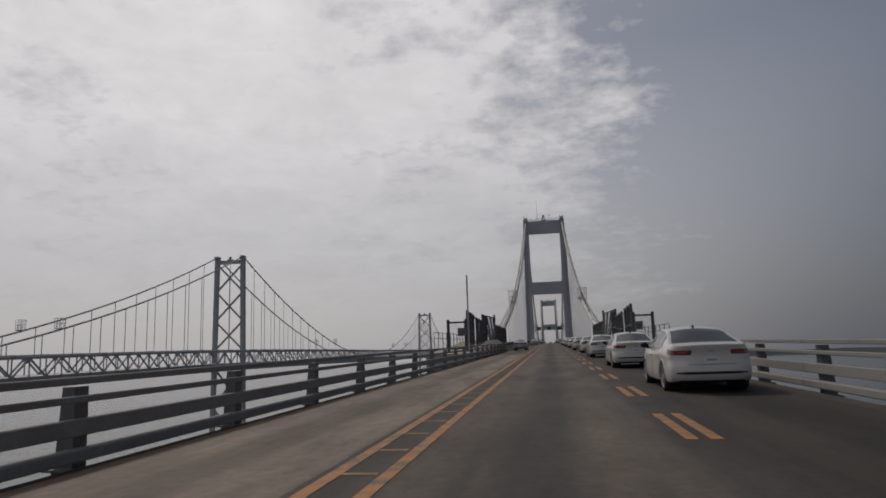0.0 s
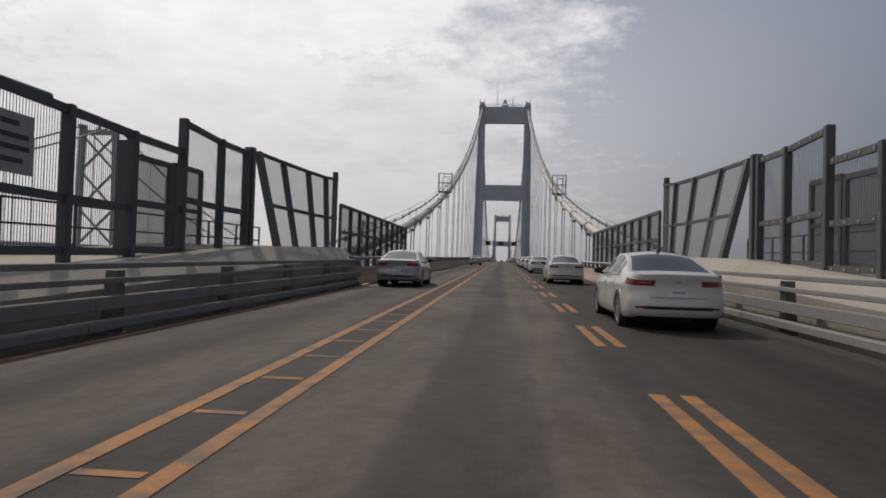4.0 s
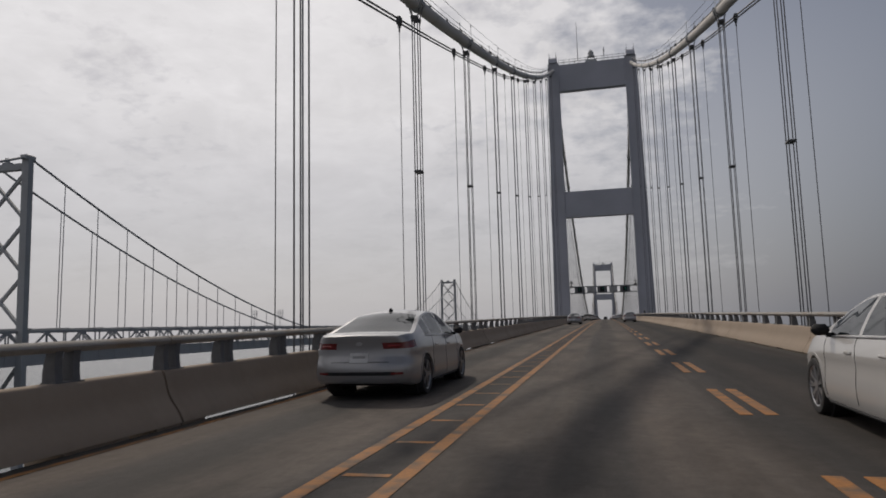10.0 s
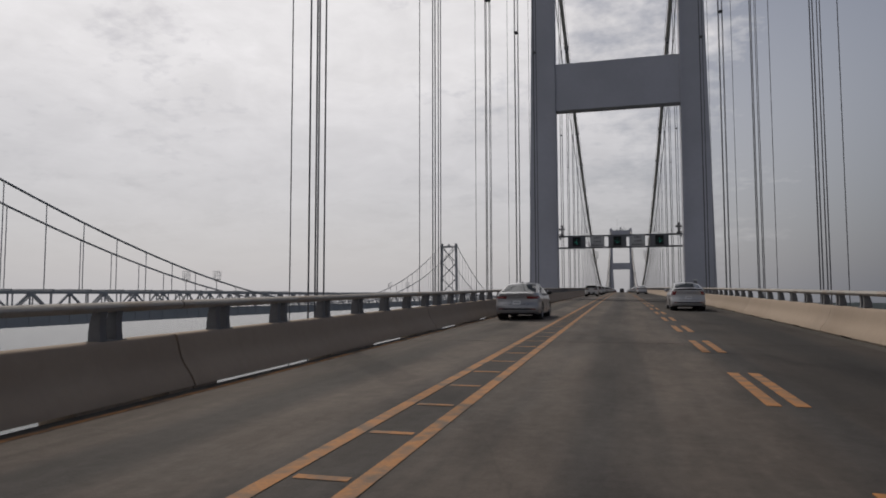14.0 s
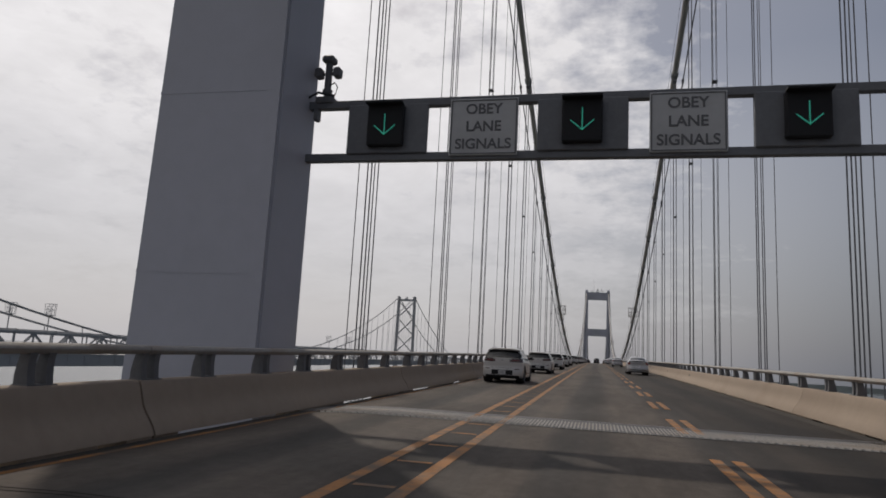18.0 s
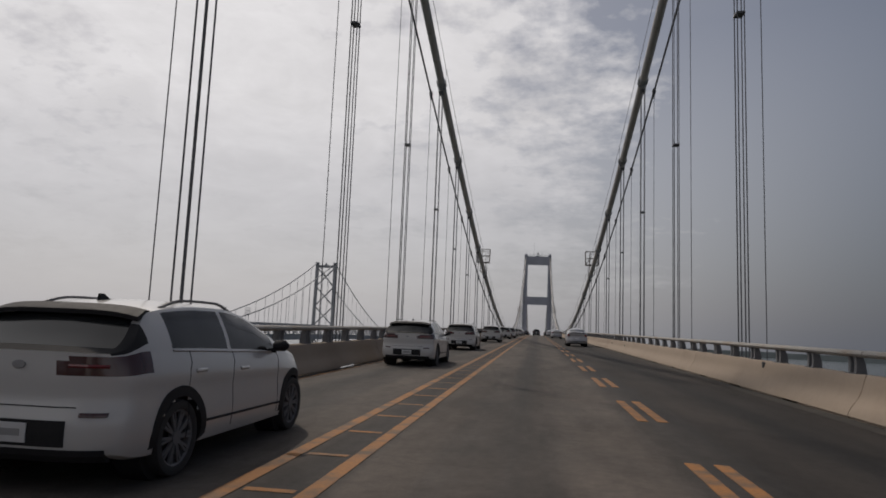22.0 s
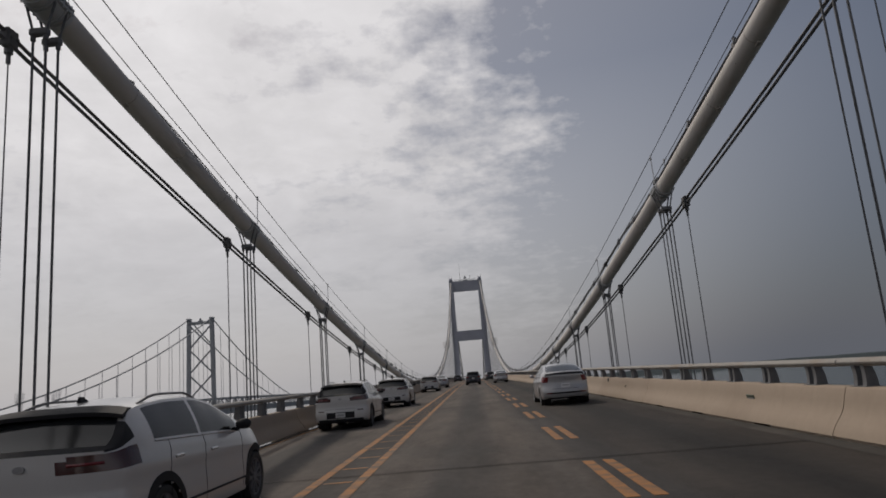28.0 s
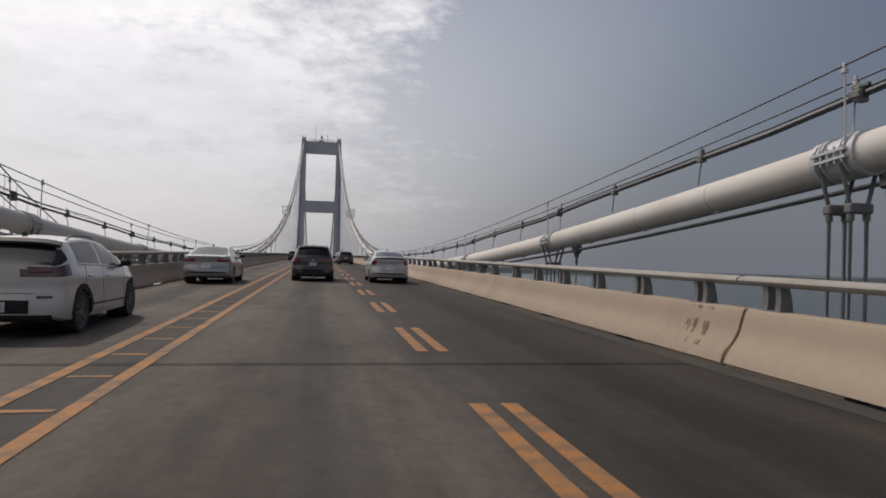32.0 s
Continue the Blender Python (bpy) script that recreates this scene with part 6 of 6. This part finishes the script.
    if spec.get("diffuser"):
        a, b = spec["diffuser"]
        tail_slab("bumper_cladding", -W * 0.80, W * 0.80, a, b, M_TRIM, 0.008)
    plate = tail_slab("number_plate", -0.155, 0.155, spec["plate"] - 0.075, spec["plate"] + 0.075, M_PLATE, 0.014)
    tail_slab("plate_bar", -0.11, 0.11, spec["plate"] - 0.025, spec["plate"] + 0.03, M_SIGN, 0.018, plate)
    tail_slab("lid_seam", -W * 0.55, W * 0.55, spec["lid"] - 0.004, spec["lid"] + 0.004, M_TRIM, 0.003)
    zb = spec["badge"]
    y = k.ends(0, 0, zb)
    part("badge", sweep(B(), [(0, y - 0.012, zb), (0, y + 0.02, zb)], 0.055, 16, 0.6), M_RIM, c)
    part("underbody", box(B(), -W * 0.72, W * 0.72, 0.45, L - 0.45, 0.2, 0.36), M_TRIM, c)
    for s in (-1, 1):
        for y in spec["seams"]:
            pts = [k.at(y + 0.05 * (j > 9), j) for j in range(2, nl)]
            part("door_seam", sweep(B(), [(s * (p.x + 0.0005), p.y, p.z) for p in pts], 0.004, 4), M_TRIM, c)
        for y in spec["handles"]:
            p = k.at(y, 9)
            part("door_handle", box(B(), s * p.x - 0.02, s * p.x + 0.02, y - 0.1, y + 0.1, p.z - 0.018, p.z + 0.018, 0.012), colour, c)
        a, b = spec["side_glass"][0][0], spec["side_glass"][-1][1]
        pts = [k.at(a + (b - a) * i / 14, nl - 1) for i in range(15)]
        part("belt_moulding", sweep(B(), [(s * (p.x + 0.004), p.y, p.z + 0.008) for p in pts], 0.009, 5), spec.get("moulding", M_TRIM), c)
        p = k.at(b - 0.12, nl - 1)
        x0, x1 = p.x + 0.02, p.x + 0.21
        bm = box(B(), min(s * x0, s * x1), max(s * x0, s * x1), p.y - 0.05, p.y + 0.08, p.z + 0.02, p.z + 0.15, 0.045)
        box(bm, min(s * (x0 - 0.06), s * (x0 + 0.04)), max(s * (x0 - 0.06), s * (x0 + 0.04)), p.y - 0.01, p.y + 0.03, p.z, p.z + 0.05)
        part("wing_mirror", bm, spec.get("mirror", M_TRIM), c, smooth=True)
        ya, yb = spec["axles"][0] + r + 0.12, spec["axles"][1] - r - 0.12
        j = spec["strip"]
        pts = [k.at(ya + (yb - ya) * i / 8, j) for i in range(9)]
        part("side_strip", sweep(B(), [(s * (p.x + 0.001), p.y, p.z) for p in pts], 0.022 if j < 3 else 0.014, 6), M_TRIM, c)
        part("headlamp", box(B(), min(s * W * 0.5, s * W * 0.8), max(s * W * 0.5, s * W * 0.8), L - 0.42, L - 0.17, 0.62, 0.70, 0.03), M_HEAD, c)
    yr = spec["roof_end"]
    zr = curve_at(spec["crown"], yr + 0.08)
    bm = B()
    foot = [(-0.03, yr + 0.16), (0.03, yr + 0.16), (0.03, yr), (-0.03, yr)]
    base = [bm.verts.new((x, y, zr - 0.02)) for x, y in foot]
    tip = [bm.verts.new((x * 0.2, yr + (0.06 if y > yr + 0.1 else -0.01), zr + 0.055)) for x, y in foot]
    for i in range(4):
        bm.faces.new((base[i], base[(i + 1) % 4], tip[(i + 1) % 4], tip[i]))
    bm.faces.new(tip)
    part("aerial", bm, M_TRIM, c, "small fin aerial")
    if spec.get("spoiler"):
        ya, yb = spec["spoiler"]
        secs = []
        for i in range(13):
            u = -1 + i / 6
            secs.append([])
            for yy, dz in ((yb, 0.006), ((ya + yb) / 2, 0.012), (ya - 0.06, spec["lip_z"]), (ya - 0.05, spec["lip_z"] - 0.04), (yb, -0.03)):
                e = k.half(max(0.0, yy))
                xe, zc = e[nl + ns - 1][0] * 0.98, curve_at(spec["crown"], max(yb - 0.02, yy) if dz < 0.02 else yb)
                secs[-1].append((xe * u, yy + 0.05 * u ** 4, zc + dz - 0.05 * u ** 4))
        part("roof_spoiler", loft(B(), secs), spec.get("spoiler_mat", colour), c, smooth=True)
    if spec.get("rails"):
        ya, yb = spec["rails"]
        for s in (-1, 1):
            pts = []
            for i in range(13):
                p = k.at(ya + (yb - ya) * i / 12, nl + ns)
                pts.append((s * p.x, p.y, p.z + 0.055 * min(1, i / 2.5, (12 - i) / 2.5) - 0.005))
            part("roof_rail", sweep(B(), pts, 0.015, 6), M_POST, c)
    return c


SEDAN = dict(kind="car", L=4.87, W=1.85, wheel=0.335, axles=(1.02, 3.87), arch=0.05, lip=0.018, tuck=0.27, spokes=9,
             plan=((0, 0.80), (0.06, 0.875), (0.18, 0.93), (0.5, 0.975), (1.0, 0.995), (2.4, 1.0), (3.6, 0.99), (4.2, 0.95), (4.6, 0.87), (4.87, 0.72)),
             sill=((0, 0.27), (0.15, 0.23), (0.6, 0.2), (4.2, 0.19), (4.87, 0.26)),
             belt=((0, 0.95), (0.4, 0.99), (1.2, 0.985), (2.5, 0.955), (3.6, 0.93), (4.2, 0.86), (4.7, 0.72), (4.87, 0.62)),
             crown=((0, 1.035), (0.1, 1.06), (0.45, 1.065), (0.6, 1.08), (1.0, 1.22), (1.45, 1.375), (1.9, 1.45), (2.3, 1.47), (2.75, 1.44), (3.2, 1.29), (3.7, 1.02), (3.95, 0.965), (4.4, 0.88), (4.75, 0.76), (4.87, 0.68)),
             tail=((0.2, 0.12), (0.33, 0.01), (0.5, 0.0), (0.60, 0.02), (0.66, 0.06), (0.85, 0.07), (1.0, 0.045), (1.1, 0.05)),
             rear_glass=(0.62, 1.60), front_glass=(2.98, 3.68), side_glass=((1.12, 1.5), (1.55, 2.38), (2.46, 3.4)),
             lamp=(0.44, 0.42, 9, 11), slit=(0.40, 0.455), mouth=0.66, reflector=0.41, plate=0.70, badge=0.90, lid=0.61,
             seams=(1.46, 2.42, 3.42), handles=(1.68, 2.62), strip=1, roof_end=1.72, moulding=M_RIM)
SMALL = dict(SEDAN, W=1.79, lens=M_LAMP, spokes=5, plate=0.68)
LIFTBACK = dict(SEDAN, L=4.48, W=1.745, wheel=0.315, axles=(0.86, 3.56), spokes=5, mirror=P_GREY,
                plan=((0, 0.82), (0.06, 0.89), (0.18, 0.94), (0.5, 0.98), (1.0, 1.0), (2.4, 1.0), (3.3, 0.985), (3.9, 0.94), (4.25, 0.85), (4.48, 0.70)),
                sill=((0, 0.27), (0.15, 0.23), (0.6, 0.2), (3.9, 0.19), (4.48, 0.26)),
                belt=((0, 1.0), (0.4, 1.03), (1.2, 1.0), (2.4, 0.96), (3.4, 0.93), (4.0, 0.85), (4.35, 0.72), (4.48, 0.62)),
                crown=((0, 1.06), (0.05, 1.14), (0.14, 1.18), (0.5, 1.27), (1.0, 1.39), (1.6, 1.475), (2.1, 1.48), (2.5, 1.43), (3.0, 1.25), (3.5, 1.0), (3.8, 0.93), (4.2, 0.83), (4.48, 0.68)),
                rear_glass=(0.17, 1.15), front_glass=(2.6, 3.4), side_glass=((0.62, 1.06), (1.12, 1.9), (1.98, 3.1)),
                lamp=(0.58, 0.26, 8, 13), plate=0.68, badge=0.93, lid=0.57, seams=(1.0, 1.94, 3.12), handles=(1.25, 2.12), roof_end=1.45, dark_tail=0.06)
# crossover rims take a dark material that stands in for backlit shade
CROSS = dict(kind="suv", size=(0.98, 0.98, 0.96), L=4.36, W=1.805, wheel=0.335, axles=(0.88, 3.58), arch=0.05, lip=0.075, tuck=0.215, spokes=10, rim=M_POST, tint=M_PRIV, lens=M_SMOKE, strip_lens=M_LAMP,
             plan=((0, 0.83), (0.06, 0.91), (0.18, 0.955), (0.5, 0.985), (1.0, 1.0), (3.2, 1.0), (3.8, 0.96), (4.15, 0.87), (4.36, 0.72)),
             sill=((0, 0.30), (0.2, 0.24), (0.6, 0.22), (3.8, 0.21), (4.36, 0.28)),
             belt=((0, 1.07), (0.3, 1.11), (0.8, 1.10), (1.8, 1.06), (3.1, 1.0), (3.8, 0.90), (4.2, 0.76), (4.36, 0.64)),
             crown=((0, 1.10), (0.07, 1.14), (0.22, 1.24), (0.42, 1.40), (0.56, 1.48), (0.85, 1.53), (1.4, 1.565), (2.0, 1.56), (2.5, 1.48), (3.0, 1.28), (3.35, 1.09), (3.6, 1.02), (4.0, 0.92), (4.25, 0.8), (4.36, 0.70)),
             tail=((0.2, 0.10), (0.32, 0.01), (0.5, 0.0), (0.62, 0.01), (0.70, 0.05), (0.9, 0.045), (1.05, 0.05)),
             rear_glass=(0.08, 0.46), front_glass=(2.5, 3.3), side_glass=((0.78, 1.83), (1.90, 3.05)),
             lamp=(0.36, 0.40, 9, 12), slit=(0.37, 0.57), mouth=0.50, reflector=0.60, plate=0.47, badge=0.99, lid=0.67, diffuser=(0.25, 0.35),
             seams=(1.0, 1.865, 3.05), handles=(1.2, 2.12), strip=3, roof_end=0.92, dark_tail=0.40, spoiler=(0.44, 0.62), lip_z=-0.045, spoiler_mat=M_TRIM, rails=(0.9, 2.35), moulding=M_RIM)
WAGON = dict(CROSS, size=(1, 1, 0.96), L=4.6, W=1.87, wheel=0.36, axles=(0.92, 3.66), lens=M_LAMP, rim=M_RIM, spokes=5,
             plan=((0, 0.85), (0.06, 0.92), (0.18, 0.96), (0.5, 0.985), (1.0, 1.0), (3.4, 1.0), (4.0, 0.96), (4.4, 0.87), (4.6, 0.74)),
             sill=((0, 0.32), (0.2, 0.26), (0.6, 0.24), (4.0, 0.23), (4.6, 0.3)),
             belt=((0, 1.05), (0.3, 1.08), (1.8, 1.05), (3.2, 1.03), (4.0, 0.96), (4.4, 0.82), (4.6, 0.7)),
             crown=((0, 1.10), (0.06, 1.2), (0.2, 1.42), (0.36, 1.60), (0.8, 1.66), (1.6, 1.69), (2.2, 1.67), (2.7, 1.55), (3.1, 1.30), (3.4, 1.10), (3.8, 1.03), (4.4, 0.9), (4.6, 0.78)),
             rear_glass=(0.06, 0.32), front_glass=(2.65, 3.35), side_glass=((0.5, 0.95), (1.02, 1.9), (1.98, 3.1)), lamp=(0.60, 0.24, 9, 13), plate=0.80, badge=0.98, dark_tail=None, spoiler=(0.30, 0.48))


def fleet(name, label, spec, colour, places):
    """One car built, then repeated at places fitted to the camera's view."""
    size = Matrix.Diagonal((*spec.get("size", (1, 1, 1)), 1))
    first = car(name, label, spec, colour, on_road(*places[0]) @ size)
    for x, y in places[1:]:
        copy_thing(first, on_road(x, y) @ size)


# spacing follows the camera's path so near cars fit its view at set moments
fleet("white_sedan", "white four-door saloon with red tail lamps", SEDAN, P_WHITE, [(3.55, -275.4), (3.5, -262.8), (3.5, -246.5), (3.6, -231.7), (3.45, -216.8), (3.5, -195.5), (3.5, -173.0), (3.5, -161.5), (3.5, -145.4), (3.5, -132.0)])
fleet("silver_sedan", "silver saloon car set in a lane", SMALL, P_SILVER, [(-3.75, -203.5), (-3.75, -127.0), (-3.75, -50.5), (-3.75, 207.5)])
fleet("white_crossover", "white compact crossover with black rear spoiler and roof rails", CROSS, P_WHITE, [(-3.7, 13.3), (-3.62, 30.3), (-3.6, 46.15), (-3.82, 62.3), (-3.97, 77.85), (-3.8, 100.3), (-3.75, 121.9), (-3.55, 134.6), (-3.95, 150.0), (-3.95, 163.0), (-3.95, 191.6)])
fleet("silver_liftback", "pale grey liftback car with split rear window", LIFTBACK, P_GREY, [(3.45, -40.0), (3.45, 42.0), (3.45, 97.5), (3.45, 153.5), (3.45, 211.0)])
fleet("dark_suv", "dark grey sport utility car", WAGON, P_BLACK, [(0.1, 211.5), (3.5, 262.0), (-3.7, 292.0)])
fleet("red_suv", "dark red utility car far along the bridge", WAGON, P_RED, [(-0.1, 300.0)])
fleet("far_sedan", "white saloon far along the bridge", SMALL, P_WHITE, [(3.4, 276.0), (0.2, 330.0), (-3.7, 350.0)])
